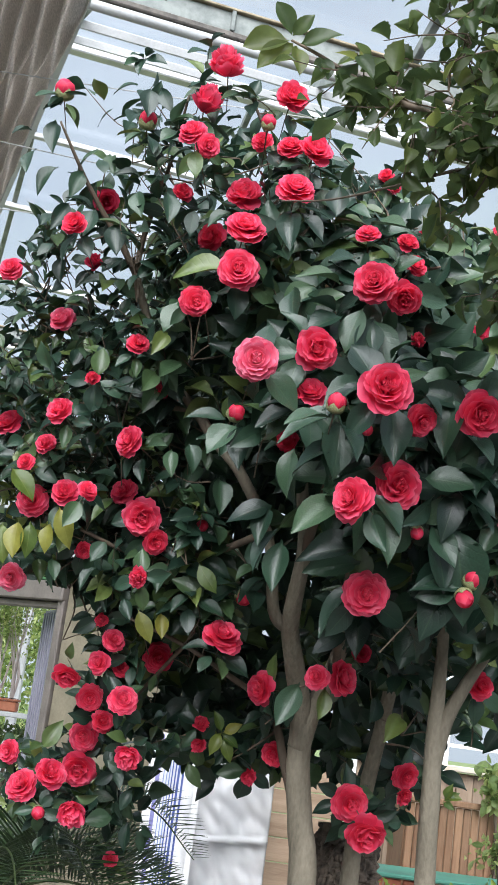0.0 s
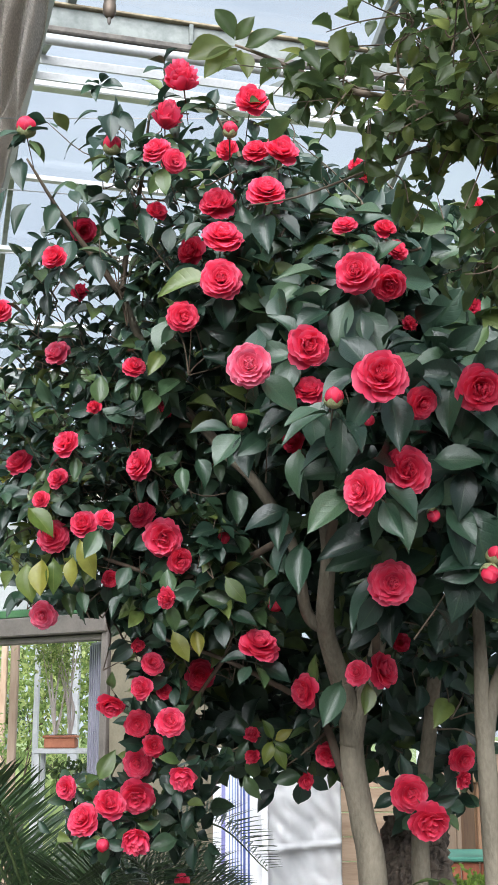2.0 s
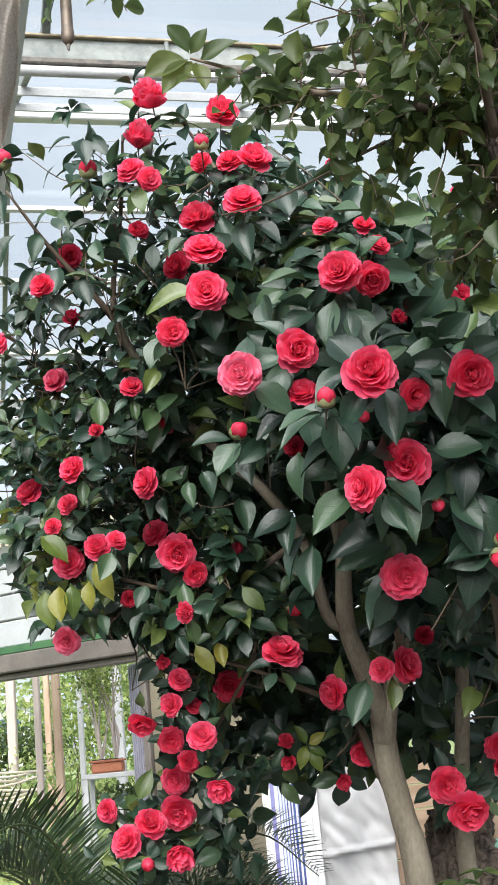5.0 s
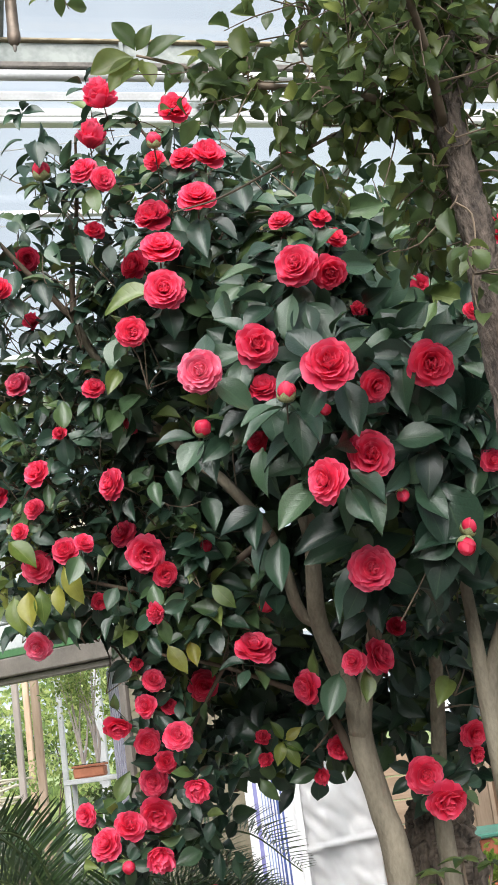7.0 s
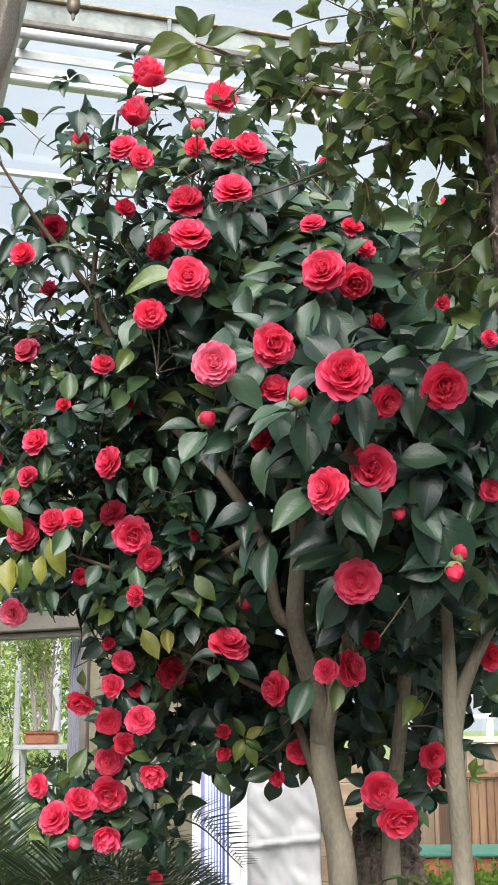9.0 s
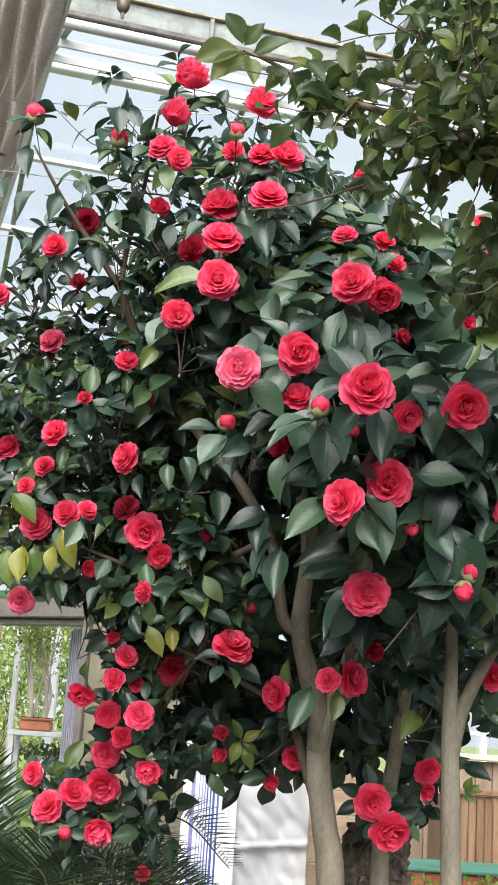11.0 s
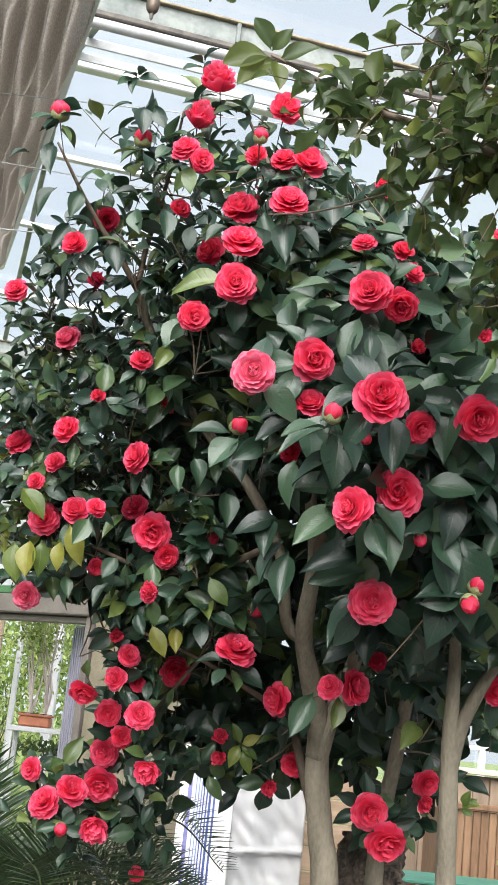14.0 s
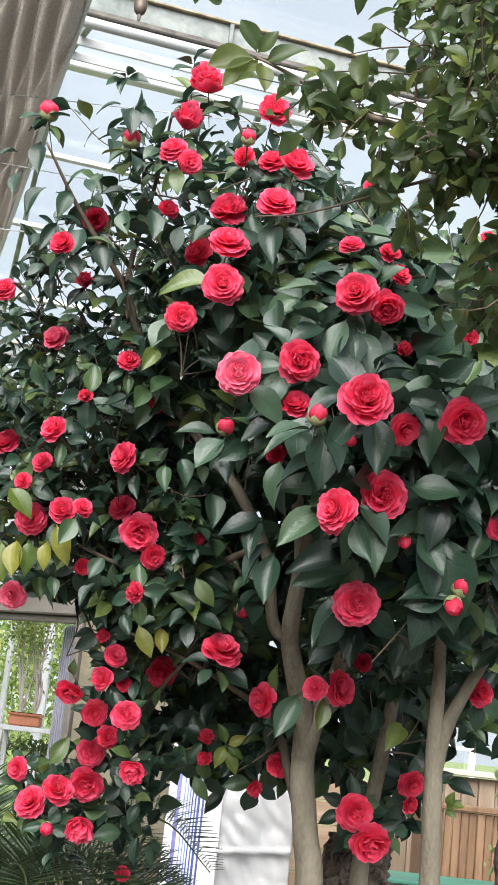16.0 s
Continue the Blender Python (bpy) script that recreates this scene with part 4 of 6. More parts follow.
part("cloth", sbm, M_CLOTH, screen, "", True)
rbm = bmesh.new()
tube(rbm, [SA + Vector((0.03, 0, 0.0)), (SA + SB) / 2 + Vector((0.03, 0, 0)), SB + Vector((0.03, 0, 0))], 0.034, 0.034, 2, 6)
part("rail", rbm, M_ALU, screen, "pale aluminium rail")
for a, b in ((Vector((-1.13, 4.1, 3.812)), Vector((-0.778, 4.3, 3.914))), (Vector((-1.082, 4.1, 3.537)), Vector((-0.794, 4.3, 3.60))), (Vector((-1.036, 4.1, 3.28)), Vector((-0.897, 4.2, 3.32)))):
    wb = bmesh.new()
    d = (b - a).normalized()
    tube(wb, [a - d * 2.5, a + Vector((0, 0, -0.01)), a + d * 4.5], 0.0024, 0.0024, 3, 5)
    tagged(part("support_wire", wb, M_WIRE, None, "thin steel wire strung under the roof"), "", "wire", "support wires")

spr = thing("mist_sprinkler", (-0.317, 2.0, 2.86), "dull metal mist sprinkler nozzle hanging on a pipe", "sprinkler")
part("body", lathe(bmesh.new(), [(0.005, 0.010), (0.0105, 0.017), (0.0125, 0.026), (0.0125, 0.036), (0.0112, 0.040), (0.0108, 0.105), (0.0135, 0.11), (0.0135, 0.128), (0.008, 0.132), (0.008, 1.3)], (-0.317, 2.0, 2.86), 16), M_BRASS, spr, "", True)
part("nozzle_tip", lathe(bmesh.new(), [(0.0012, -0.003), (0.003, 0.0), (0.0045, 0.012)], (-0.317, 2.0, 2.86), 12), M_DARKSTEEL, spr)
ov = bmesh.new()
tube(ov, [(-1.6, 1.7, 4.16), (-0.317, 2.0, 4.16), (2.2, 2.6, 4.16)], 0.016, 0.016, 3, 8)
part("supply_pipe", ov, M_ALU, spr)
for x, y in ((-1.5, 1.72), (2.1, 2.57)):
    part("hanger", boxed(x - 0.004, x + 0.004, y - 0.004, y + 0.004, 4.17, 6.0), M_WIRE, spr)

# ---- garden outside the door ----
rg = random.Random(5)
G_FORMS = [leaf_form(rg, 0.55, 0, 4) for _ in range(3)]


def leafy(name, at, spread, count, size, mat, label, category, group=""):
    """A shrub or small tree: stem, limbs and a loose crown of leaves."""
    t = thing(name, (at[0], at[1], 0), label, category, group)
    bm = bmesh.new()
    ends = []
    c = Vector(at)
    root = Vector((at[0], at[1], 0.0))
    for k in range(7):
        tip = c + Vector((rg.uniform(-1, 1) * spread[0], rg.uniform(-1, 1) * spread[1], rg.uniform(-0.6, 1) * spread[2]))
        tube(bm, [root, root.lerp(c, 0.6) + jitter(rg, 0.02), tip], 0.018, 0.005, 4, 6)
        ends.append(tip)
    part("trunk", bm, M_TWIG, t)
    items = []
    for _ in range(count):
        e = rg.choice(ends)
        q = e + Vector((rg.gauss(0, spread[0] * 0.38), rg.gauss(0, spread[1] * 0.38), rg.gauss(0, spread[2] * 0.38)))
        items.append((rg.choice(G_FORMS), leaf_pose(q, jitter(rg, 1) + Vector((0, 0, -0.2)), jitter(rg, 0.6) + Vector((0, -0.5, 0.8)), size * rg.uniform(0.6, 1.3))))
    part("crown", joined_mesh("crown", items), mat, t)
    return t


leafy("garden_tree", (-3.3, 17.5, 2.6), (1.3, 0.8, 1.1), 4600, 0.10, M_GARDEN, "light green young tree in spring leaf", "tree", "garden trees")
leafy("garden_tree", (-6.6, 19.5, 2.7), (1.2, 0.8, 1.3), 4600, 0.11, M_GARDEN, "light green young tree in spring leaf", "tree", "garden trees")
leafy("garden_tree", (-1.6, 17.0, 2.6), (1.0, 0.8, 1.4), 4600, 0.10, M_GARDEN, "light green young tree in spring leaf", "tree", "garden trees")
leafy("garden_shrub", (-3.75, 15.0, 1.72), (0.55, 0.4, 0.26), 1500, 0.07, M_OLIVE, "dark clipped evergreen hedge shrub by the lawn", "shrub", "garden shrubs")
leafy("garden_shrub", (-2.65, 13.5, 1.45), (0.5, 0.4, 0.22), 700, 0.06, M_GARDEN, "low bright green shrub in the lawn", "shrub", "garden shrubs")
leafy("garden_shrub", (-1.70, 10.9, 1.25), (0.24, 0.15, 0.10), 420, 0.05, M_OLIVE, "dark low shrub under the plant shelf", "shrub", "garden shrubs")
house = thing("garden_house", (-5.9, 24.0, 0), "small pale grey house beyond the garden", "house")
part("wall", boxed(-7.2, -5.45, 24.0, 26.5, 0.0, 2.75), M_PANEL, house)
part("roof", boxed(-7.4, -5.25, 23.8, 26.7, 2.755, 2.86, bevel=0.02), M_ALU, house, "flat pale metal roof")
for x in (-6.7, -6.05):
    wn = part("window", boxed(x, x + 0.42, 23.965, 23.995, 1.85, 2.5), M_GLAZED, house)
    part("window_frame", boxed(x - 0.05, x + 0.47, 23.975, 23.997, 1.79, 1.845), M_WHITE, wn)
lawn_bank = bmesh.new()
rows_ = []
for i in range(13):
    rows_.append([lawn_bank.verts.new((-6.5 + 0.5 * i, 12.4 + 0.45 * j, -0.05 + 1.25 * min(1.0, j / 5) ** 1.5 + 0.04 * noise.noise(Vector((i * 0.6, j * 0.6, 2))))) for j in range(14)])
for r0_, r1_ in zip(rows_, rows_[1:]):
    for j in range(13):
        lawn_bank.faces.new((r0_[j], r1_[j], r1_[j + 1], r0_[j + 1]))
structure("ground_bank", lawn_bank, M_LAWN, "grassy bank rising behind the garden posts", "lawn", True)
blades = []
for _ in range(1600):
    j = rg.uniform(0.0, 13)
    q = Vector((rg.uniform(-5.2, -0.8), 12.4 + 0.45 * j, -0.06 + 1.25 * min(1.0, j / 5) ** 1.5))
    blades.append((G_FORMS[0], leaf_pose(q, Vector((rg.gauss(0, 0.3), rg.gauss(0, 0.3), 1)), Vector((0, -1, 0.2)) + jitter(rg, 0.4), rg.uniform(0.10, 0.22))))
tagged(part("meadow_grass", joined_mesh("meadow_grass", blades), M_GARDEN, None, "tufts of fresh green grass on the bank"), "", "grass", "", "stuff")
sticks = thing("stick_pile", (-2.85, 12.0, 0), "pile of pale bleached branches beside the lawn", "branches")
for k in range(11):
    kb = bmesh.new()
    z = 1.18 + 0.04 * k
    tube(kb, [(-3.5 + rg.uniform(-0.2, 0.2), 12.0 + 0.03 * (k % 3), z + rg.uniform(-0.03, 0.05)), (-3.0, 11.95 + 0.03 * (k % 3), z - 0.04), (-2.62 + rg.uniform(-0.15, 0.1), 12.0, z + rg.uniform(-0.10, 0.06))], 0.017, 0.010, 5, 6)
    part("branch", kb, M_CREAM, sticks, "", True)
for x in (-3.2, -2.75):
    part("trestle", boxed(x - 0.03, x + 0.03, 11.97, 12.03, 0.0, 1.16), M_TWIG, sticks)
path_bm = sheet(-3.4, -1.5, 9.9, 13.5, 6, 10, -0.02, 0.01)
structure("pavement", path_bm, M_CONCRETE, "pale garden path outside the doorway", "path")
for k, (x, y, wd) in enumerate(((-2.54, 11.5, 0.030), (-2.295, 11.2, 0.036), (-2.197, 11.8, 0.026), (-3.387, 14.0, 0.05), (-3.02, 14.2, 0.035), (-1.93, 12.4, 0.05))):
    p_ = thing("garden_post", (x, y, 0), "weathered pale timber post of a garden pergola", "post", "garden posts")
    part("shaft", boxed(x - wd, x + wd, y - wd, y + wd, 0, 3.2, bevel=0.01), (M_PINKWOOD, M_ORANGEWOOD, M_ALU)[k % 3], p_)
shelf = thing("plant_shelf", (-1.7, 10.4, 0), "pale metal plant shelf outside the doorway", "shelf")
part("shelf_top", boxed(-1.93, -1.42, 10.25, 10.6, 1.43, 1.47, bevel=0.005), M_ALU, shelf)
for x in (-1.90, -1.45):
    for y in (10.28, 10.57):
        part("leg", boxed(x - 0.02, x + 0.02, y - 0.02, y + 0.02, 0, 1.428), M_ALU, shelf)
pot = thing("terracotta_trough", (-1.73, 10.42, 1.47), "orange terracotta trough on the plant shelf", "flower pot")
tb = boxed(-1.86, -1.60, 10.34, 10.50, 1.472, 1.555, bevel=0.012)
part("trough", tb, M_TERRA, pot)
part("rim", boxed(-1.87, -1.59, 10.33, 10.51, 1.556, 1.575, bevel=0.006), M_TERRA, pot)
part("soil", boxed(-1.85, -1.61, 10.35, 10.49, 1.576, 1.582), M_SOIL, pot)
bons = thing("bonsai_tree", (-1.73, 10.42, 1.58), "gnarled small tree with sparse lime leaves in the trough", "small tree")
bb = bmesh.new()
tips = []
for k in range(12):
    foot = -1.78 if k % 2 else -1.66
    tip = Vector((foot + rg.uniform(-0.16, 0.16), 10.42 + rg.uniform(-0.1, 0.1), 1.95 + rg.uniform(0, 0.55)))
    tube(bb, [(foot, 10.42, 1.575), Vector((foot, 10.42, 1.82)) + jitter(rg, 0.03), tip], 0.015, 0.004, 5, 6, 0.4)
    tips.append(tip)
part("trunk", bb, M_PINKWOOD, bons)
part("crown", joined_mesh("crown", [(rg.choice(G_FORMS), leaf_pose(rg.choice(tips) + jitter(rg, 0.085), jitter(rg, 1), jitter(rg, 0.7) + Vector((0, -0.4, 0.7)), rg.uniform(0.028, 0.05))) for _ in range(900)]), M_GARDEN, bons)

# ---- shrub in a blue pot, ivy, seedling, fern ----
sh = leafy("potted_shrub", (1.37, 5.6, 1.20), (0.11, 0.09, 0.12), 520, 0.045, M_GARDEN, "small leafy shrub with tiny pale flowers in a blue pot", "potted plant")
part("pot", lathe(bmesh.new(), [(0.10, 0.0), (0.17, 0.25), (0.20, 0.95), (0.22, 0.97), (0.22, 1.03), (0.19, 1.03), (0.17, 0.96)], (1.37, 5.6, 0.0), 28), M_GLAZED, sh, "glossy blue glazed pot", True)
ivy = leafy("ivy_plant", (1.57, 6.64, 1.48), (0.09, 0.06, 0.09), 320, 0.065, M_GARDEN, "bright yellow-green ivy over the planter edge", "climbing plant")

leafy("lime_shrub", (0.95, 4.7, 1.00), (0.26, 0.16, 0.07), 3000, 0.030, M_FEATHER, "bright lime-green feathery low shrub behind the stems", "shrub")
ys = thing("young_shrub", (0.36, 3.0, 0), "young shrub with whorls of oval green leaves", "shrub")
yb = bmesh.new()
Y_TIPS = [Vector((0.30, 2.98, 1.235)), Vector((0.36, 3.0, 1.255)), Vector((0.43, 3.02, 1.235)), Vector((0.25, 3.0, 1.20)), Vector((0.48, 3.0, 1.20))]
for q in Y_TIPS:
    tube(yb, [(0.36, 3.0, 0.0), (0.36, 3.0, 0.9), q], 0.008, 0.003, 4, 6)
part("stem", yb, M_TWIG, ys)
Y_FORM = [leaf_form(rg, 0.42, 0, 6) for _ in range(3)]
part("crown", joined_mesh("crown", [(rg.choice(Y_FORM), leaf_pose(q, Vector((math.cos(k * 1.05 + q.x * 9), math.sin(k * 1.05 + q.x * 9), 0.15)), Vector((0, -0.3, 1)) + jitter(rg, 0.15), rg.uniform(0.045, 0.065))) for q in Y_TIPS for k in range(7)]), M_OLIVE, ys)

# ---- cycad ----
rc = random.Random(11)
cyc_at = Vector((-0.76, 4.35, 0.0))
cycad = thing("cycad_palm", cyc_at, "dark green cycad with stiff feathery arching fronds", "palm")
cb = bmesh.new()
tube(cb, [cyc_at, cyc_at + Vector((0, 0, 0.4)), cyc_at + Vector((0.02, 0, 0.82))], 0.11, 0.09, 6, 14, 0.5, flare=0.03)
part("trunk", cb, M_ROUGH, cycad)
SPIKE = leaf_form(rc, 0.046, 0, 4, 0.1, 0.12, 0.3)
SPIKE[0][:, 2] = -0.10 * SPIKE[0][:, 1] ** 2
for k in range(26):
    az = 2 * math.pi * k / 26 + rc.uniform(-0.1, 0.1)
    hi = rc.uniform(0.05, 0.5) if math.cos(az) > -0.4 else rc.uniform(0.5, 0.95)
    ln = rc.uniform(0.64, 0.84)
    out_ = Vector((math.cos(az), math.sin(az), 0))
    p0 = cyc_at + Vector((0, 0, 0.82))
    cpts = [p0, p0 + out_ * ln * 0.35 + Vector((0, 0, ln * (0.25 + hi * 0.5))), p0 + out_ * ln * 0.72 + Vector((0, 0, ln * (0.26 + hi * 0.62))), p0 + out_ * ln + Vector((0, 0, ln * (0.08 + hi * 0.55)))]
    fb = bmesh.new()
    tube(fb, cpts, 0.007, 0.002, 6, 5)
    part("frond", fb, M_FRONDSTEM, cycad)
    cp = curve_points(cpts, 20)
    items = []
    for i in range(5, len(cp) - 1):
        t_ = i / len(cp)
        d = (cp[i + 1] - cp[i]).normalized()
        sd = d.cross(Vector((0, 0, 1))).normalized()
        up = sd.cross(d)
        for sgn in (-1, 1):
            l_ = 0.19 * math.sin(math.pi * (0.12 + 0.8 * t_)) + 0.02
            items.append((SPIKE, leaf_pose(cp[i], sd * sgn + d * 0.5 + up * 0.75 + jitter(rc, 0.05), up, l_)))
    tagged(part("frond_blade", joined_mesh("frond_blade", items), M_CYCAD, cycad), "", "", "", "stuff")

# ---- camellia ----
rl = random.Random(3)
CAM_AT = Vector((0.27, 3.12, 0.0))
camellia = thing("camellia_tree", CAM_AT, "tall red-flowering camellia with glossy dark green leaves and grey stems", "camellia tree")


def field(x, z):
    """How far back the outer leaves of the crown lie."""
    s = t = 0.0
    for q in FLOWERS:
        w = 1 / ((q[0] - x) ** 2 + (q[2] - z) ** 2 + 0.01) ** 2
        s += w
        t += w * q[1]
    return t / s


STEMS_MAIN = [
    ([(0.25, 3.2, 0.0), (0.25, 3.22, 0.6), (0.228, 3.2, 1.22), (0.205, 3.2, 1.38), (0.183, 3.19, 1.51), (0.176, 3.17, 1.64), (0.142, 3.10, 1.745), (0.113, 3.05, 1.84), (0.112, 3.0, 1.93), (0.118, 2.97, 2.04), (0.09, 2.92, 2.19), (0.06, 2.80, 2.40), (0.02, 2.7, 2.62)], 0.041, 0.010),
    ([(0.118, 2.97, 2.03), (0.15, 2.85, 2.2), (0.17, 2.7, 2.4)], 0.014, 0.006)]
STEMS_UPPER = [
    ([(0.178, 3.185, 1.56), (0.200, 3.17, 1.66), (0.235, 3.18, 1.75), (0.30, 3.25, 2.0), (0.28, 3.1, 2.3), (0.22, 2.9, 2.55)], 0.030, 0.008),
    ([(0.112, 3.05, 1.84), (0.066, 3.05, 1.885), (0.03, 3.0, 2.05), (-0.06, 2.93, 2.19), (-0.13, 2.93, 2.26), (-0.19, 2.95, 2.335), (-0.29, 2.95, 2.44), (-0.35, 2.9, 2.56), (-0.385, 2.85, 2.64)], 0.0165, 0.0105),
    ([(-0.385, 2.85, 2.64), (-0.43, 2.82, 2.70), (-0.52, 2.75, 2.81), (-0.60, 2.68, 2.93)], 0.010, 0.003),
    ([(-0.385, 2.85, 2.64), (-0.375, 2.83, 2.74), (-0.33, 2.72, 2.88), (-0.30, 2.6, 3.0)], 0.009, 0.003)]
STEMS_SIDE = [
    ([(-0.19, 2.95, 2.335), (-0.35, 3.0, 2.36), (-0.5, 3.05, 2.40), (-0.65, 3.1, 2.42)], 0.009, 0.003),
    ([(0.175, 3.21, 1.45), (0.147, 3.25, 1.53), (0.125, 3.27, 1.60), (0.09, 3.3, 1.66), (-0.02, 3.25, 1.72), (-0.15, 3.2, 1.78), (-0.3, 3.2, 1.83)], 0.014, 0.004),
    ([(0.03, 2.98, 2.07), (-0.12, 3.05, 2.0), (-0.28, 3.1, 1.98), (-0.45, 3.12, 2.03), (-0.6, 3.12, 2.08)], 0.010, 0.003),
    ([(-0.15, 3.3, 1.78), (-0.28, 3.5, 1.62), (-0.38, 3.62, 1.50), (-0.48, 3.68, 1.40)], 0.006, 0.002)]
STEMS_INNER = [
    ([(0.02, 2.7, 2.62), (-0.06, 2.55, 2.8), (-0.15, 2.5, 2.96)], 0.009, 0.003),
    ([(0.22, 2.9, 2.55), (0.25, 2.6, 2.62), (0.30, 2.45, 2.6)], 0.008, 0.003),
    ([(0.25, 3.2, 1.78), (0.22, 2.9, 1.9), (0.20, 2.6, 2.0), (0.18, 2.4, 2.1)], 0.012, 0.004)]
STEMS_SECOND = [
    ([(0.49, 2.96, 0.0), (0.49, 2.95, 0.7), (0.482, 2.93, 1.25), (0.466, 2.88, 1.5), (0.458, 2.86, 1.64), (0.453, 2.83, 1.75), (0.446, 2.8, 1.85), (0.42, 2.7, 2.1), (0.38, 2.5, 2.4)], 0.030, 0.008),
    ([(0.462, 2.872, 1.56), (0.478, 2.855, 1.66), (0.51, 2.83, 1.745), (0.555, 2.8, 1.84), (0.62, 2.75, 2.0), (0.66, 2.65, 2.3)], 0.020, 0.009),
    ([(0.446, 2.8, 1.86), (0.40, 2.75, 2.0), (0.33, 2.6, 2.15)], 0.010, 0.005),
    ([(0.38, 3.42, 0.0), (0.385, 3.42, 0.8), (0.37, 3.4, 1.3), (0.40, 3.35, 1.6), (0.42, 3.2, 1.9)], 0.034, 0.015)]
STEMS = STEMS_MAIN + STEMS_UPPER + STEMS_SIDE + STEMS_INNER + STEMS_SECOND
for pts, r0, r1 in STEMS:
    sb = bmesh.new()
    tube(sb, pts, r0, r1, 7, 14 if r0 > 0.02 else 8, 0.10, flare=0.02 if r0 > 0.03 and pts[0][2] == 0 else 0)
    part("stem" if r0 > 0.02 else "branch", sb, M_BARK if r0 > 0.015 else M_TWIG, camellia, "", True)

# two bare tan shoots near the top
for pts in ([(0.095, 2.80, 2.50), (0.083, 2.77, 2.68), (0.088, 2.75, 2.87)], [(0.095, 2.80, 2.50), (0.104, 2.78, 2.66), (0.102, 2.76, 2.82)]):
    part("bare_shoot", tube(bmesh.new(), pts, 0.006, 0.0045, 5, 8, 0.1), M_CANE, camellia, "bare tan shoot", True)

# flowers: a few rose forms, shared
def petal_form(rng, cup, wide, lip=0.3, wave=0.03):
    """One round petal of length 1, cupped, with a faint notch, a turned-back lip and a waved rim."""
    us, vs = (-1.0, -0.86, -0.6, -0.3, 0.0, 0.3, 0.6, 0.86, 1.0), (0.0, 0.2, 0.4, 0.56, 0.70, 0.82, 0.91, 0.97, 1.0)
    pts, place = [], []
    notch, ph, ph2 = rng.uniform(0.0, 0.10), rng.uniform(0, 6), rng.uniform(0, 6)
    for v in vs:
        w = wide * ((0.40 + 0.60 * math.sin(math.pi / 2 * v / 0.60)) if v < 0.60 else max(0.22, 1 - ((v - 0.60) / 0.42) ** 2.4) ** 0.5)
        for u in us:
            y = v - notch * math.exp(-(u / 0.3) ** 2) * max(0, v - 0.7) * 3 + 0.02 * math.sin(4 * u + ph2) * v
            z = cup * (u * u * 0.40 * w + 0.5 * v * v) - lip * max(0, v - 0.68) ** 1.6 * 1.6 + wave * math.sin(3.4 * u + 4 * v + ph) * v * v + 0.4 * wave * math.sin(9 * u + ph2) * v ** 4
            pts.append((u * w * 0.5, y, z))
            place.append((0.5 + u / 2, v))
    n = len(us)
    faces = [(i * n + k, i * n + k + 1, (i + 1) * n + k + 1, (i + 1) * n + k) for i in range(len(vs) - 1) for k in range(n - 1)]
    return np.array(pts), faces, place


def rose(rng, rings, loose=0.0):
    """Petal rings as (count, reach, tilt up from flat, height, width, cup). Faces +z, width 1. loose: how far the petals stray."""
    items = []
    for count, reach, tilt, h, wide, cup in rings:
        o = rng.uniform(0, 6.28)
        for k in range(count):
            az = o + 2 * math.pi * k / count + rng.uniform(-0.2, 0.2) * (1 + loose)
            t = radians(tilt + rng.uniform(-7, 7) * (1 + 1.5 * loose))
            out_ = Vector((math.cos(az), math.sin(az), 0))
            along = out_ * math.cos(t) + Vector((0, 0, math.sin(t)))
            face = Vector((0, 0, 1)) * math.cos(t) - out_ * math.sin(t)
            m = leaf_pose(out_ * (0.02 + 0.05 * loose * rng.random()) + Vector((0, 0, h)), along, face + jitter(rng, 0.07 + 0.22 * loose), reach * rng.uniform(0.93, 1.07) * (1 + 0.15 * loose * rng.uniform(-1, 1)))
            items.append((petal_form(rng, cup * rng.uniform(0.8, 1.2), wide * rng.uniform(0.92, 1.1), rng.uniform(0.1, 0.45) if tilt < 60 else rng.uniform(0.0, 0.2), rng.uniform(0.010, 0.028) * (1 + 1.6 * loose)), m))
    return items


rf = random.Random(21)
OUTER, INNER = [], []
for k in range(4):
    OUTER.append(joined_mesh("outer_petals", rose(rf, [(7, 0.49, -2, 0.0, 1.12, 0.30), (7, 0.47, 9, 0.03, 1.12, 0.32), (7, 0.43, 19, 0.055, 1.12, 0.36)])))
    INNER.append(joined_mesh("inner_petals", rose(rf, [(6, 0.37, 29, 0.08, 1.12, 0.45), (6, 0.31, 38, 0.10, 1.15, 0.5), (5, 0.255, 48, 0.115, 1.2, 0.6), (5, 0.205, 58, 0.13, 1.25, 0.7), (5, 0.18, 68, 0.15, 1.2, 0.8), (4, 0.17, 77, 0.165, 1.2, 0.9), (3, 0.16, 86, 0.175, 1.2, 1.0), (3, 0.14, 92, 0.185, 1.2, 1.0)])))
for k in range(4):
    OUTER.append(joined_mesh("outer_petals", rose(rf, [(6, 0.50, 0, 0.0, 1.2, 0.36), (6, 0.48, 14, 0.03, 1.2, 0.42), (6, 0.44, 27, 0.05, 1.18, 0.5)], 0.35)))
    INNER.append(joined_mesh("inner_petals", rose(rf, [(6, 0.38, 40, 0.06, 1.1, 0.5), (5, 0.33, 52, 0.07, 1.05, 0.5), (5, 0.29, 62, 0.08, 1.0, 0.5), (5, 0.26, 72, 0.10, 1.0, 0.4), (5, 0.25, 80, 0.11, 0.9, 0.3), (4, 0.24, 88, 0.12, 0.8, 0.3)], 1.0)))
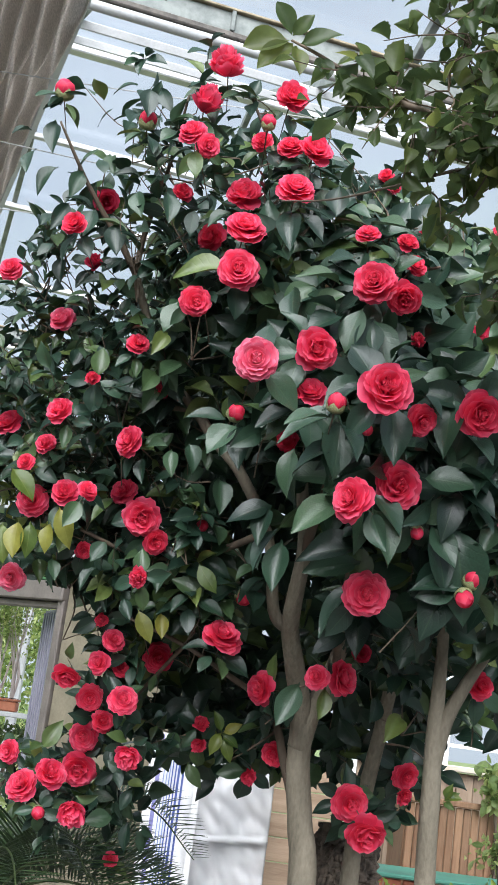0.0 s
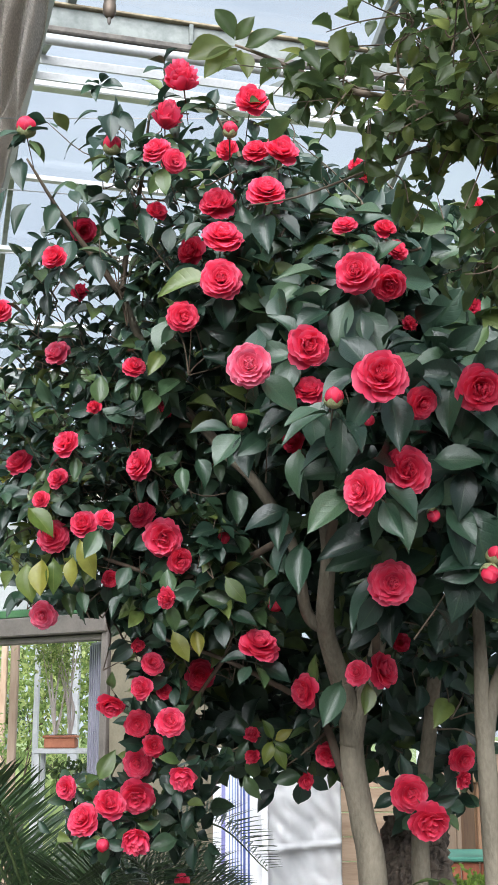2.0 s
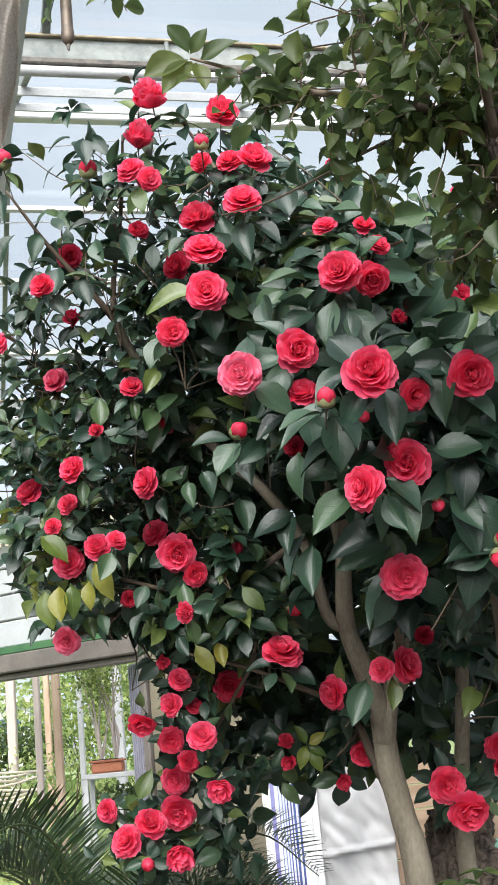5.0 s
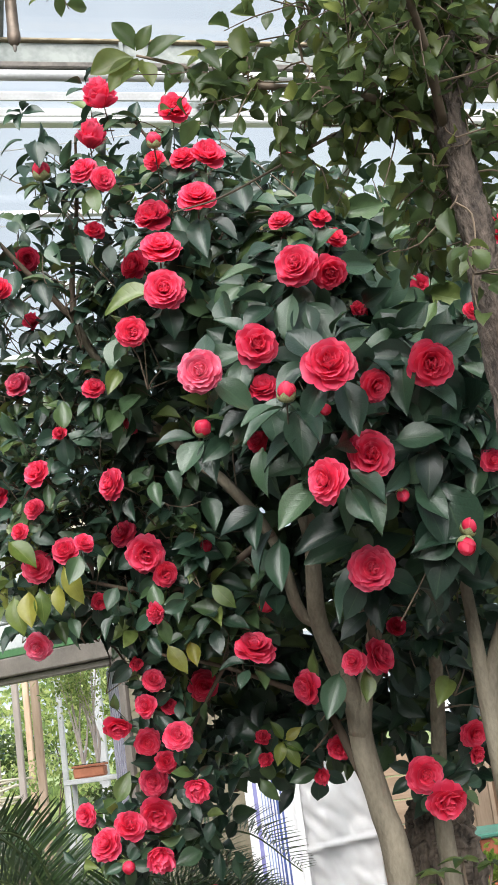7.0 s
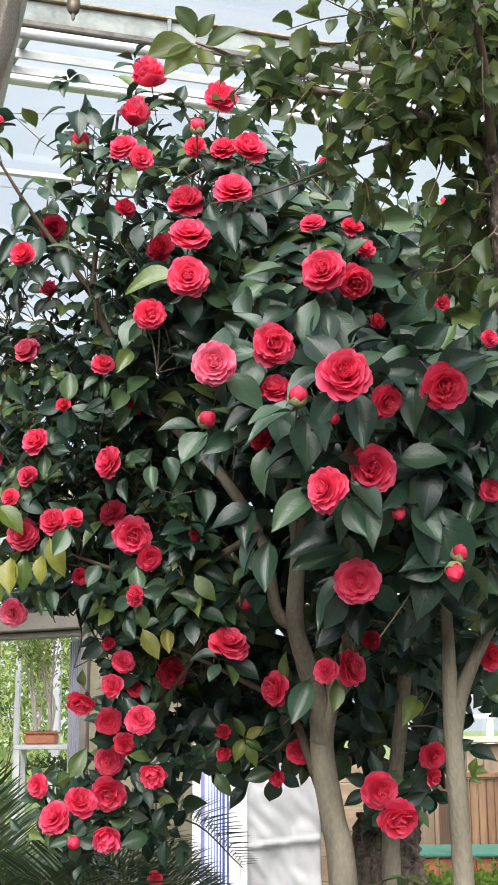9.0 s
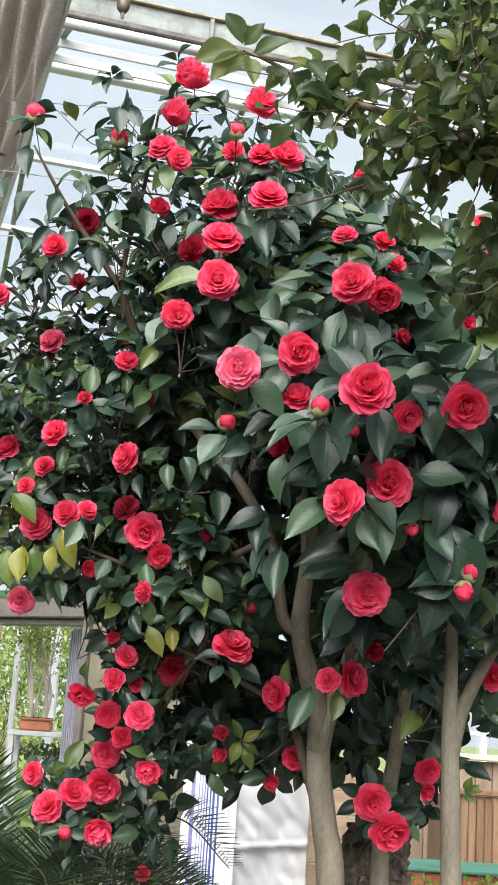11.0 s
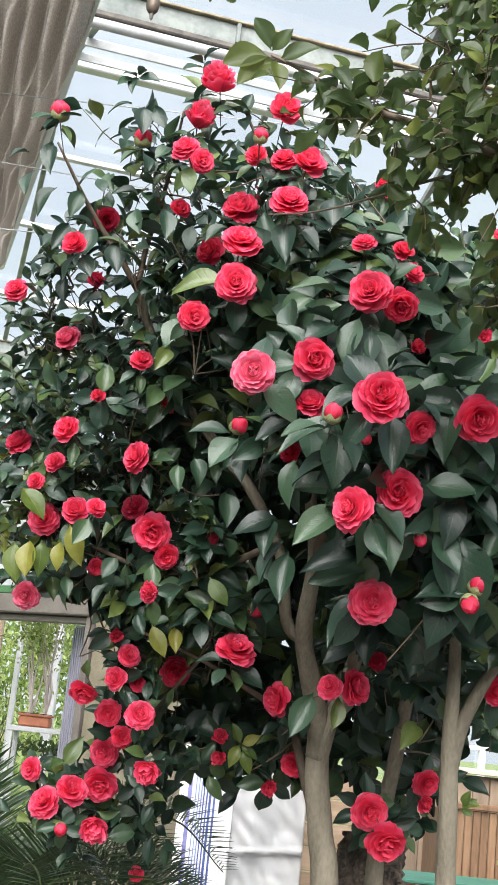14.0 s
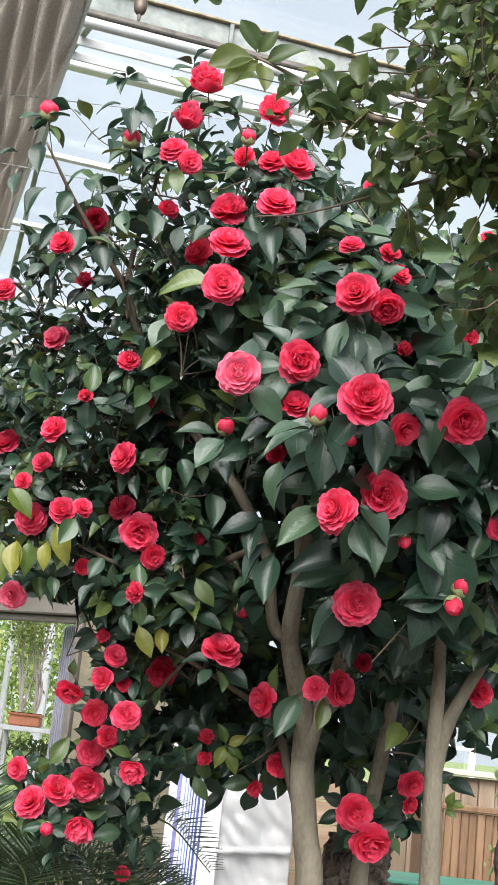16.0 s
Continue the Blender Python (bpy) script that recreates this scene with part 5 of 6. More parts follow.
HALF_O = [joined_mesh("outer_petals", rose(rf, [(6, 0.50, 34, 0.0, 1.0, 0.35), (8, 0.58, 46, 0.01, 0.8, 0.2), (9, 0.66, 56, 0.02, 0.7, 0.2)], 0.75)) for k in range(3)]
HALF_I = [joined_mesh("inner_petals", rose(rf, [(8, 0.72, 64, 0.02, 0.62, 0.2), (9, 0.78, 72, 0.02, 0.56, 0.15), (8, 0.80, 82, 0.02, 0.5, 0.1)], 0.9)) for k in range(3)]


def bud_radius(v):
    return 0.02 + 0.37 * math.sin(math.pi * (0.12 + 0.85 * v)) ** 0.75


# a closed bud: a core wrapped in five overlapping petals with rounded rims
bp_ = bmesh.new()
bud_uv = bp_.loops.layers.uv.new("leaf")
brings = [[bp_.verts.new((bud_radius(k / 8) * math.cos(math.pi * a_ / 8), bud_radius(k / 8) * math.sin(math.pi * a_ / 8), 0.08 + 0.84 * k / 8)) for a_ in range(16)] for k in range(9)]
for s_, e_ in zip(brings, brings[1:]):
    for a_ in range(16):
        bp_.faces.new((s_[a_], s_[(a_ + 1) % 16], e_[(a_ + 1) % 16], e_[a_]))
bp_.faces.new(brings[-1])
for k, (turn, top) in enumerate(((0.2, 0.97), (1.7, 0.93), (2.9, 0.99), (4.0, 0.86), (5.3, 0.80))):
    grid_ = []
    for j in range(9):
        v = j / 8
        half = 0.95 * math.sqrt(max(0.02, 1 - (max(0.0, v - 0.45) / 0.56) ** 2))
        row = []
        for i_ in range(9):
            u = i_ / 4 - 1
            swell = 1.04 + 0.035 * k * v + 0.09 * max(0, u) * v + 0.05 * v ** 4
            rr, aa = bud_radius(v * top) * swell, turn + half * u
            row.append((bp_.verts.new((rr * math.cos(aa), rr * math.sin(aa), 0.08 + 0.88 * v * top)), (0.5 + u / 2, max(v, abs(u) ** 3))))
        grid_.append(row)
    for j in range(8):
        for i_ in range(8):
            quad = [grid_[j][i_], grid_[j][i_ + 1], grid_[j + 1][i_ + 1], grid_[j + 1][i_]]
            fc_ = bp_.faces.new([q_[0] for q_ in quad])
            for lp_, q_ in zip(fc_.loops, quad):
                lp_[bud_uv].uv = q_[1]
BUD_P = bpy.data.meshes.new("bud_petals")
bp_.to_mesh(BUD_P)
bp_.free()
BUD_P.polygons.foreach_set("use_smooth", [True] * len(BUD_P.polygons))
sc = bmesh.new()
crings = []
for rr, zz, sca in ((0.10, -0.06, 0.0), (0.31, 0.02, 0.0), (0.415, 0.14, 0.0), (0.445, 0.27, 0.05), (0.435, 0.38, 0.12)):
    crings.append([sc.verts.new((rr * (1 + 0.04 * math.cos(5 * a_)) * math.cos(a_), rr * (1 + 0.04 * math.cos(5 * a_)) * math.sin(a_), zz + sca * math.cos(5 * a_))) for a_ in [2 * math.pi * k / 20 for k in range(20)]])
for s_, e_ in zip(crings, crings[1:]):
    for a_ in range(20):
        sc.faces.new((s_[a_], s_[(a_ + 1) % 20], e_[(a_ + 1) % 20], e_[a_]))
sc.faces.new(crings[0][::-1])
BUD_S = bpy.data.meshes.new("calyx")
sc.to_mesh(BUD_S)
sc.free()
BUD_S.polygons.foreach_set("use_smooth", [True] * len(BUD_S.polygons))
BUD_S.materials.append(M_SEPAL)
TINTED = {}


def tinted(me, tone):
    key = (me.name, tone)
    if key not in TINTED:
        c = me.copy()
        c.materials.clear()
        c.materials.append(M_PETAL[tone])
        TINTED[key] = c
    return TINTED[key]


def place_part(name, me, m, parent, label=""):
    ob = new(name, me)
    ob.parent = parent
    ob.matrix_parent_inverse = Matrix.Translation(-CAM_AT) if parent is camellia else Matrix.Identity(4)
    ob.matrix_basis = m
    return tagged(ob, label)


TONE_LABEL = ["rose-pink double bloom", "coral-red double bloom", "crimson double bloom", "shaded dark red bloom"]
for i, (x, y, z, d, dx, dz, red, kind) in enumerate(FLOWERS):
    face = Vector((dx, -1, dz)).normalized()
    tone = min(3, max(0, int(red * 1.6 + 0.4))) if kind < 2 else 2
    m = leaf_pose((0, 0, 0), face.orthogonal(), face, 1.0) @ Matrix.Rotation(rf.uniform(0, 6.28), 4, "Z")
    m = m.to_3x3().to_4x4()
    if kind == 0:
        m = Matrix.Translation(Vector((x, y, z)) + face * (-0.10 * d)) @ m @ Matrix.Scale(d * 0.89, 4)
        fl = place_part("flower", tinted(OUTER[i * 3 % 8], tone), m, camellia, TONE_LABEL[tone])
        place_part("inner_petals", tinted(INNER[i * 3 % 8], tone), Matrix.Identity(4), fl)
    elif kind == 1:
        m = Matrix.Translation(Vector((x, y, z)) + face * (-0.3 * d)) @ m @ Matrix.Scale(d * 0.98, 4)
        fl = place_part("flower", tinted(HALF_O[i % 3], tone), m, camellia, "half-open red bloom")
        place_part("inner_petals", tinted(HALF_I[i % 3], tone), Matrix.Identity(4), fl)
    else:
        m = Matrix.Translation(Vector((x, y, z)) + face * (-0.45 * d)) @ m @ Matrix.Scale(d * 1.05, 4)
        fl = place_part("flower_bud", tinted(BUD_P, tone), m, camellia, "round bud showing red petals")
        place_part("calyx", BUD_S, Matrix.Identity(4), fl, "pale green bud scales")

# leaves
FORMS = [leaf_form(rl, rl.uniform(0.46, 0.60), 0, 9, rl.uniform(0.10, 0.38), rl.uniform(0.08, 0.38), 0.6, 0.92) for _ in range(14)]
LEAF_MESH = [form_mesh("leaf", f_) for f_ in FORMS]
for me in LEAF_MESH:
    me.materials.append(M_LEAF)


def inside(poly, x, z):
    hit = False
    for (x0, z0), (x1, z1) in zip(poly, poly[1:] + poly[:1]):
        if (z0 > z) != (z1 > z) and x < (x1 - x0) * (z - z0) / (z1 - z0) + x0:
            hit = not hit
    return hit


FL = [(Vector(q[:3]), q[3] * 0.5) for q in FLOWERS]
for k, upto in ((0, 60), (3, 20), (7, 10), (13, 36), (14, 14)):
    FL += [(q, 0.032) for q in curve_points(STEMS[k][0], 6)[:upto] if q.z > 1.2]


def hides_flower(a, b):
    """Whether a leaf from a to b would hide a bloom or stem from the camera's place."""
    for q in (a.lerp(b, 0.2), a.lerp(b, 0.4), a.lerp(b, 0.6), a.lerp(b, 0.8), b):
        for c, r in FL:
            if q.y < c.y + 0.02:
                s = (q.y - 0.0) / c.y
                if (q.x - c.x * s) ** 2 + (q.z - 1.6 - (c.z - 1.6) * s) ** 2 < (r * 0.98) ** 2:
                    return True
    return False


def before_door(q):
    'Whether a point hangs where the doorway shows past the crown.'
    s = 3.3 / q.y
    return q.x * s < -0.47 and 1.53 < 1.6 + (q.z - 1.6) * s < 1.885


placed, back_items, lime_items, twigs = [], [], [], bmesh.new()
JOINTS = [q for pts, _, _ in STEMS for q in curve_points(pts, 5) if q.z > 1.6]


# dark openings into the crown: x, z at 2.55 m, half width, half height
OPENINGS = [(-0.185, 2.41, 0.050, 0.085), (-0.150, 2.31, 0.045, 0.070), (-0.115, 2.24, 0.040, 0.050), (-0.175, 2.12, 0.050, 0.045), (-0.06, 2.06, 0.035, 0.05)]


def in_opening(q):
    s = 2.55 / q.y
    return any(((q.x * s - ox) / ow) ** 2 + ((1.6 + (q.z - 1.6) * s - oz) / oh) ** 2 < 1 for ox, oz, ow, oh in OPENINGS)


def add_leaf(base, along, face, size, lime=False):
    tip = base + along.normalized() * size
    if base.y < 3.1 and in_opening(base.lerp(tip, 0.6)):
        return 0
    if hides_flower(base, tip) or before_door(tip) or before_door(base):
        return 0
    m = leaf_pose(base, along, face, size)
    if lime:
        lime_items.append((rl.choice(FORMS), m))
    else:
        placed.append((tip.y + 0.25 * abs(tip.x - 0.15), rl.randrange(14), m))
    return 1


def rosette(tip, out_, count, size, lime=False, reach=0.11, flat=0.0):
    """A twig end with leaves set round it, joined to the nearest branch."""
    root = tip - (out_ * 0.8 + jitter(rl, 0.45)) * reach + Vector((0.25 * reach, 0.05, -0.3 * reach))
    a = out_.orthogonal().normalized()
    b = out_.cross(a)
    grown = 0
    for k in range(count):
        an = 2.4 * k + rl.uniform(-0.4, 0.4)
        t = k / max(1, count - 1)
        radial = a * math.cos(an) + b * math.sin(an)
        along = radial * (1.0 - 0.3 * t) + out_ * (0.15 + 0.6 * t) + Vector((0, -0.1, -0.24 + 0.3 * flat)) + jitter(rl, 0.26)
        face = out_ * (1.0 - 0.6 * flat) + Vector((0, -0.45 + 0.5 * flat, 0.5 + 0.5 * flat)) - radial * 0.2 + jitter(rl, 0.38)
        grown += add_leaf(root.lerp(tip, 0.35 + 0.65 * t), along, face, size * rl.uniform(0.75, 1.2), lime)
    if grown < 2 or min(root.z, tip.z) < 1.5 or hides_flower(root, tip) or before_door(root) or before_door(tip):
        return
    tube(twigs, [root, root.lerp(tip, 0.5) + jitter(rl, 0.012), tip], 0.0017, 0.0011, 3, 4)
    near = min(JOINTS, key=lambda p: (p - root).length_squared)
    gap = (near - root).length
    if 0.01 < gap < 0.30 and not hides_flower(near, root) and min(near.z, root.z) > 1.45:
        tube(twigs, [near, near.lerp(root, 0.5) + Vector((0, 0, 0.05 * gap)) + jitter(rl, 0.06 * gap), root], 0.0016 + 0.008 * gap, 0.0017, 4, 5)
        JOINTS.append(root)


for x, y, z, x1, y1, z1 in LEAVES:
    b, t = Vector((x, y, z)), Vector((x1, y1, z1))
    if before_door(t) or any((b.lerp(t, 0.5) - (Vector(q[:3]) + Vector(q[3:])) / 2).length < 0.05 for q in LIME_LEAVES):
        continue
    m = leaf_pose(b, t - b, (Vector((0, -0.7, 0.9)) if z > 2.6 and x < -0.1 else Vector((0, -0.8, 0.8))) + jitter(rl, 0.34), (t - b).length * (1.06 if x > -0.14 else 0.78))
    placed.append((-9, rl.randrange(14), m))

for x, y, z, x1, y1, z1 in LIME_LEAVES:
    b, t = Vector((x, y, z)), Vector((x1, y1, z1))
    lime_items.append((rl.choice(FORMS), leaf_pose(b, t - b, Vector((0, -1, 0.3)) + jitter(rl, 0.25), (t - b).length * 1.1)))

for q in FLOWERS:
    c, d = Vector(q[:3]), q[3]
    face = Vector((q[4], -1, q[5])).normalized()
    small = (c.x < -0.14 and c.z > 2.42) or c.z > 2.72 or (c.x < -0.22 and c.z < 1.8)
    n_ = 5 if c.x < -0.22 and c.z < 1.8 else 4 if q[7] or small else 6
    a = face.orthogonal().normalized()
    b = face.cross(a)
    o = rl.uniform(0, 6)
    for k in range(n_):
        an = o + 2 * math.pi * k / n_ + rl.uniform(-0.3, 0.3)
        radial = a * math.cos(an) + b * math.sin(an)
        add_leaf(c - face * (d * 0.35 + 0.015) + radial * d * 0.15, radial + face * rl.uniform(-0.2, 0.25) + Vector((0, 0, -0.2)), face + Vector((0, -0.1, 0.4)) + jitter(rl, 0.25), rl.uniform(0.085, 0.118) * (0.60 if small else 1.0 if c.y < 2.7 else 0.75))
    reach = 0.05 if q[7] == 2 or abs(q[5]) > 0.8 else 0.12
    tube(twigs, [c - face * d * 0.3, c - face * reach * 0.55 + Vector((0, 0.02, -0.003)), c - face * reach + Vector((0, 0.08, -0.01))], 0.0022, 0.0012, 2, 4)

xs = [p[0] for p in CROWN]
zs = [p[1] for p in CROWN]
tries = 0
made = 0
while made < 820 and tries < 12000:
    tries += 1
    x, z = rl.uniform(min(xs), max(xs)), rl.uniform(min(zs), max(zs))
    if not inside(CROWN, x, z) or any((x - gx) ** 2 + (z - gz) ** 2 < gr * gr for gx, gz, gr in GAPS):
        continue
    near_edge = not all(inside(CROWN, x + 0.055 * ex, z + 0.055 * ez) for ex, ez in ((1, 0), (-1, 0), (0, 1), (0, -1)))
    if near_edge and rl.random() < 0.8:
        continue
    deep = rl.random() ** 1.4 * 0.42
    if any(((x - hx) / hw) ** 2 + ((z - hz) / hh) ** 2 < 1 for hx, hz, hw, hh in HOLLOWS):
        if rl.random() < 0.72:
            made += 1
            continue
        deep = rl.uniform(0.55, 0.95)
    elif x < -0.25 and z > 2.3:
        deep *= 0.6
    y = field(x, z) + 0.01 + deep
    s = y / field(x, z)
    tip = Vector((x * s, y, 1.6 + (z - 1.6) * s))
    out_ = (Vector((0.5 * (x - 0.05), -0.75, 0.35)) + jitter(rl, 0.35)).normalized()
    lime = False
    airy = (x < -0.14 and z > 2.42) or (x < -0.30 and z > 2.0) or z > 2.72
    if airy and rl.random() < 0.04 or (x < -0.22 and z < 1.8 and rl.random() < 0.12):
        made += 1
        continue
    if airy:
        rosette(tip, out_, rl.randint(4, 7), rl.uniform(0.052, 0.072), lime, 0.12, rl.uniform(0.2, 1.0))
    else:
        rosette(tip, out_, rl.randint(4, 7), rl.uniform(0.088, 0.112) if y < 2.75 else rl.uniform(0.062, 0.084), lime)
    made += 1
# denser sprays low on the door side, some of them yellowing
for _ in range(900):
    x, z = rl.uniform(-0.80, -0.33), rl.uniform(1.88, 2.52)
    if not inside(CROWN, x, z) or any((x - gx) ** 2 + (z - gz) ** 2 < gr * gr for gx, gz, gr in GAPS) or rl.random() < 0.86:
        continue
    y = field(x, z) + 0.02 + 0.35 * rl.random()
    s = y / field(x, z)
    out_ = (Vector((0.5 * (x - 0.05), -0.6, 0.4)) + jitter(rl, 0.4)).normalized()
    rosette(Vector((x * s, y, 1.6 + (z - 1.6) * s)), out_, rl.randint(4, 6), rl.uniform(0.056, 0.076), x < -0.52 and z < 2.25 and rl.random() < 0.4, 0.12, rl.uniform(0.2, 0.9))
# inner and rear leaves close the crown
for _ in range(2300):
    x, z = rl.uniform(min(xs) + 0.05, max(xs)), rl.uniform(1.52, 2.85)
    if not inside(CROWN, x, z) or any((x - gx) ** 2 + (z - gz) ** 2 < gr * gr * 1.3 for gx, gz, gr in GAPS) or (x < -0.22 and z > 2.45):
        continue
    y = max(field(x, z), 2.3) + rl.uniform(0.45, 1.1)
    s = y / field(x, z)
    if z < 1.62 and x > -0.1 or x < -0.36 and z < 1.95:
        continue
    if any(((x - hx) / hw) ** 2 + ((z - hz) / hh) ** 2 < 1 for hx, hz, hw, hh in HOLLOWS) and rl.random() < 0.8:
        continue
    back_items.append((rl.choice(FORMS), leaf_pose(Vector((x * s, y, 1.6 + (z - 1.6) * s)), jitter(rl, 0.8) + Vector((0, -0.2, -0.4)), jitter(rl, 0.5) + Vector((0, -0.3, 0.7)), rl.uniform(0.08, 0.105))))

tagged(part("twig", twigs, M_TWIG, camellia), "", "", "", "stuff")
for _ in range(2300):
    q = Vector((rl.uniform(-0.45, 1.15), rl.uniform(3.55, 4.3), rl.uniform(1.50, 2.75)))
    if q.z < 1.5 and rl.random() < 0.6 or (q.x < -0.2 and q.z > 2.2) or (q.x < -0.3 and q.z < 1.95) or (q.x > 0.62 and q.z < 1.72):
        continue
    back_items.append((rl.choice(FORMS), leaf_pose(q, jitter(rl, 0.8) + Vector((0, -0.2, -0.4)), jitter(rl, 0.4) + Vector((0, -0.8, 0.4)), rl.uniform(0.10, 0.13))))
# upper rear leaves, mostly out of sight, added to shade the crown's interior
for _ in range(4200):
    q = Vector((rl.uniform(-0.6, 1.25), rl.uniform(2.95, 4.6), rl.uniform(2.3, 3.25)))
    u, w = q.x * 2.45 / q.y, 1.6 + (q.z - 1.6) * 2.45 / q.y
    if w > 2.66 - 0.3 * abs(u - 0.15) or u < -0.30 or (u < -0.16 and w > 2.50):
        continue
    back_items.append((rl.choice(FORMS), leaf_pose(q, jitter(rl, 0.8) + Vector((0, -0.2, -0.3)), jitter(rl, 0.5) + Vector((0, -0.3, 0.8)), rl.uniform(0.09, 0.12))))
# inner clump added to keep light out of the dark openings
for _ in range(420):
    q = Vector((rl.uniform(-0.32, 0.05), rl.uniform(2.72, 3.15), rl.uniform(2.35, 2.9)))
    if 1.6 + (q.z - 1.6) * 2.55 / q.y > 2.66 or in_opening(q):
        continue
    back_items.append((rl.choice(FORMS), leaf_pose(q, jitter(rl, 0.8) + Vector((0, -0.2, -0.3)), jitter(rl, 0.4) + Vector((0, -0.1, 0.9)), rl.uniform(0.08, 0.105))))
placed.sort(key=lambda q: q[0])
for _, k, m in placed[:300]:
    place_part("leaf", LEAF_MESH[k], m, camellia)
tagged(part("foliage", joined_mesh("foliage", [(FORMS[k], m) for _, k, m in placed[300:]] + back_items), M_LEAVES, camellia), "", "", "", "stuff")
if lime_items:
    tagged(part("young_foliage", joined_mesh("young_foliage", lime_items), M_LIME, camellia, "yellow-green older leaves"), "", "", "", "stuff")

# old bark stump behind the stems
st = thing("bark_stump", (0.41, 3.75, 0), "old tree stump with dark deeply fissured bark", "tree stump")
sb = bmesh.new()
tube(sb, [(0.40, 3.75, 0), (0.395, 3.75, 0.6), (0.395, 3.75, 1.1), (0.400, 3.76, 1.24), (0.405, 3.77, 1.35)], 0.135, 0.10, 24, 90, 0.25)
for v in sb.verts:
    q = v.co.copy()
    d = noise.voronoi(Vector((q.x * 30, q.y * 30, q.z * 13)) + 0.5 * noise.noise_vector(q * 20))[0]
    k = -0.022 * math.exp(-(d[1] - d[0]) / 0.12) + 0.010 * noise.noise(q * 70) + 0.008 * noise.noise(q * 22)
    v.co += Vector((q.x - 0.40, q.y - 3.75, 0)).normalized() * k
part("stump_body", sb, M_ROUGH, st)

# ---- toothed evergreen in front ----
rh = random.Random(17)
HOLLY_AT = Vector((0.43, 1.75, 0.0))
holly = thing("evergreen_tree", HOLLY_AT, "evergreen tree with olive-green toothed leaves and a grey-brown trunk", "evergreen tree")
hb = bmesh.new()
tube(hb, [(0.43, 1.75, 0.0), (0.415, 1.75, 1.0), (0.402, 1.74, 1.7), (0.396, 1.72, 2.1), (0.391, 1.71, 2.28), (0.378, 1.71, 2.47)], 0.034, 0.022, 40, 34, 0.0, flare=0.03)
hb.normal_update()
for v in hb.verts:
    q = v.co
    v.co = q + v.normal * (0.0045 * noise.noise(Vector((q.x * 90, q.y * 90, q.z * 26))) + 0.004 * noise.noise(Vector((q.x * 260, q.y * 260, q.z * 110))))
part("trunk", hb, M_GREYBARK, holly, "", True)
H_LONG = [
    ([(0.37, 1.71, 2.43), (0.30, 1.71, 2.49), (0.22, 1.70, 2.52), (0.139, 1.70, 2.54), (0.077, 1.70, 2.557), (0.013, 1.70, 2.587), (-0.033, 1.70, 2.611), (-0.079, 1.70, 2.63)], 0.009, 0.002),
    ([(0.37, 1.71, 2.44), (0.30, 1.76, 2.50), (0.21, 1.80, 2.50), (0.12, 1.82, 2.47), (0.02, 1.84, 2.44), (-0.06, 1.85, 2.43)], 0.0042, 0.0012),
    ([(0.37, 1.71, 2.45), (0.38, 1.66, 2.6), (0.34, 1.55, 2.72), (0.24, 1.45, 2.76), (0.12, 1.42, 2.74)], 0.014, 0.004)]
H_SHORT = [
    ([(0.37, 1.71, 2.45), (0.46, 1.72, 2.58), (0.55, 1.74, 2.74)], 0.015, 0.005),
    ([(0.37, 1.70, 2.44), (0.33, 1.55, 2.52), (0.27, 1.40, 2.55), (0.20, 1.33, 2.56)], 0.008, 0.003),
    ([(0.39, 1.71, 2.36), (0.42, 1.78, 2.42), (0.40, 1.95, 2.45), (0.34, 2.05, 2.40)], 0.008, 0.003),
    ([(0.12, 1.42, 2.74), (0.0, 1.45, 2.72), (-0.12, 1.50, 2.70), (-0.26, 1.55, 2.72)], 0.004, 0.002)]
H_TOP = [
    ([(0.375, 1.71, 2.46), (0.37, 1.70, 2.58), (0.33, 1.70, 2.70), (0.27, 1.72, 2.80), (0.20, 1.75, 2.86)], 0.011, 0.004),
    ([(0.375, 1.71, 2.46), (0.40, 1.66, 2.60), (0.41, 1.62, 2.74), (0.38, 1.60, 2.86)], 0.011, 0.004),
    ([(0.46, 1.72, 2.58), (0.44, 1.78, 2.70), (0.36, 1.84, 2.78), (0.28, 1.88, 2.80)], 0.008, 0.003)]
H_BR = H_LONG + H_SHORT + H_TOP
TOOTH = [leaf_form(rh, rh.uniform(0.54, 0.66), 1, 13, 0.30, 0.30, 0.9, 0.70) for _ in range(5)]
PLAIN = [leaf_form(rh, rh.uniform(0.50, 0.60), 0, 9, 0.22, 0.18, 0.6, 0.70) for _ in range(4)]
T_MESH = [form_mesh("leaf", f_) for f_ in TOOTH + PLAIN]
for me in T_MESH:
    me.materials.append(M_OLIVE_ONE)
h_leaves, h_twigs = [], bmesh.new()


def holly_twig(root, tip, count, size, plain=False):
    tube(h_twigs, [root, root.lerp(tip, 0.5) + jitter(rh, 0.008), tip], 0.0016, 0.0008, 2, 4)
    d = (tip - root).normalized()
    a = d.orthogonal().normalized()
    b = d.cross(a)
    for k in range(count):
        t = (k + 0.6) / count
        an = 2.6 * k + rh.uniform(-0.4, 0.4)
        radial = a * math.cos(an) + b * math.sin(an)
        kind = 5 + rh.randrange(4) if plain or rh.random() < 0.35 else rh.randrange(5)
        h_leaves.append((kind, leaf_pose(root.lerp(tip, t), radial * 0.9 + d * 0.6 + Vector((0, 0, -0.12)), Vector((0, rh.uniform(-0.9, 0.5), 0.75)) + jitter(rh, 0.4), size * min(1.1, (root.y / 1.75) ** 1.5) * rh.uniform(0.7, 1.2))))


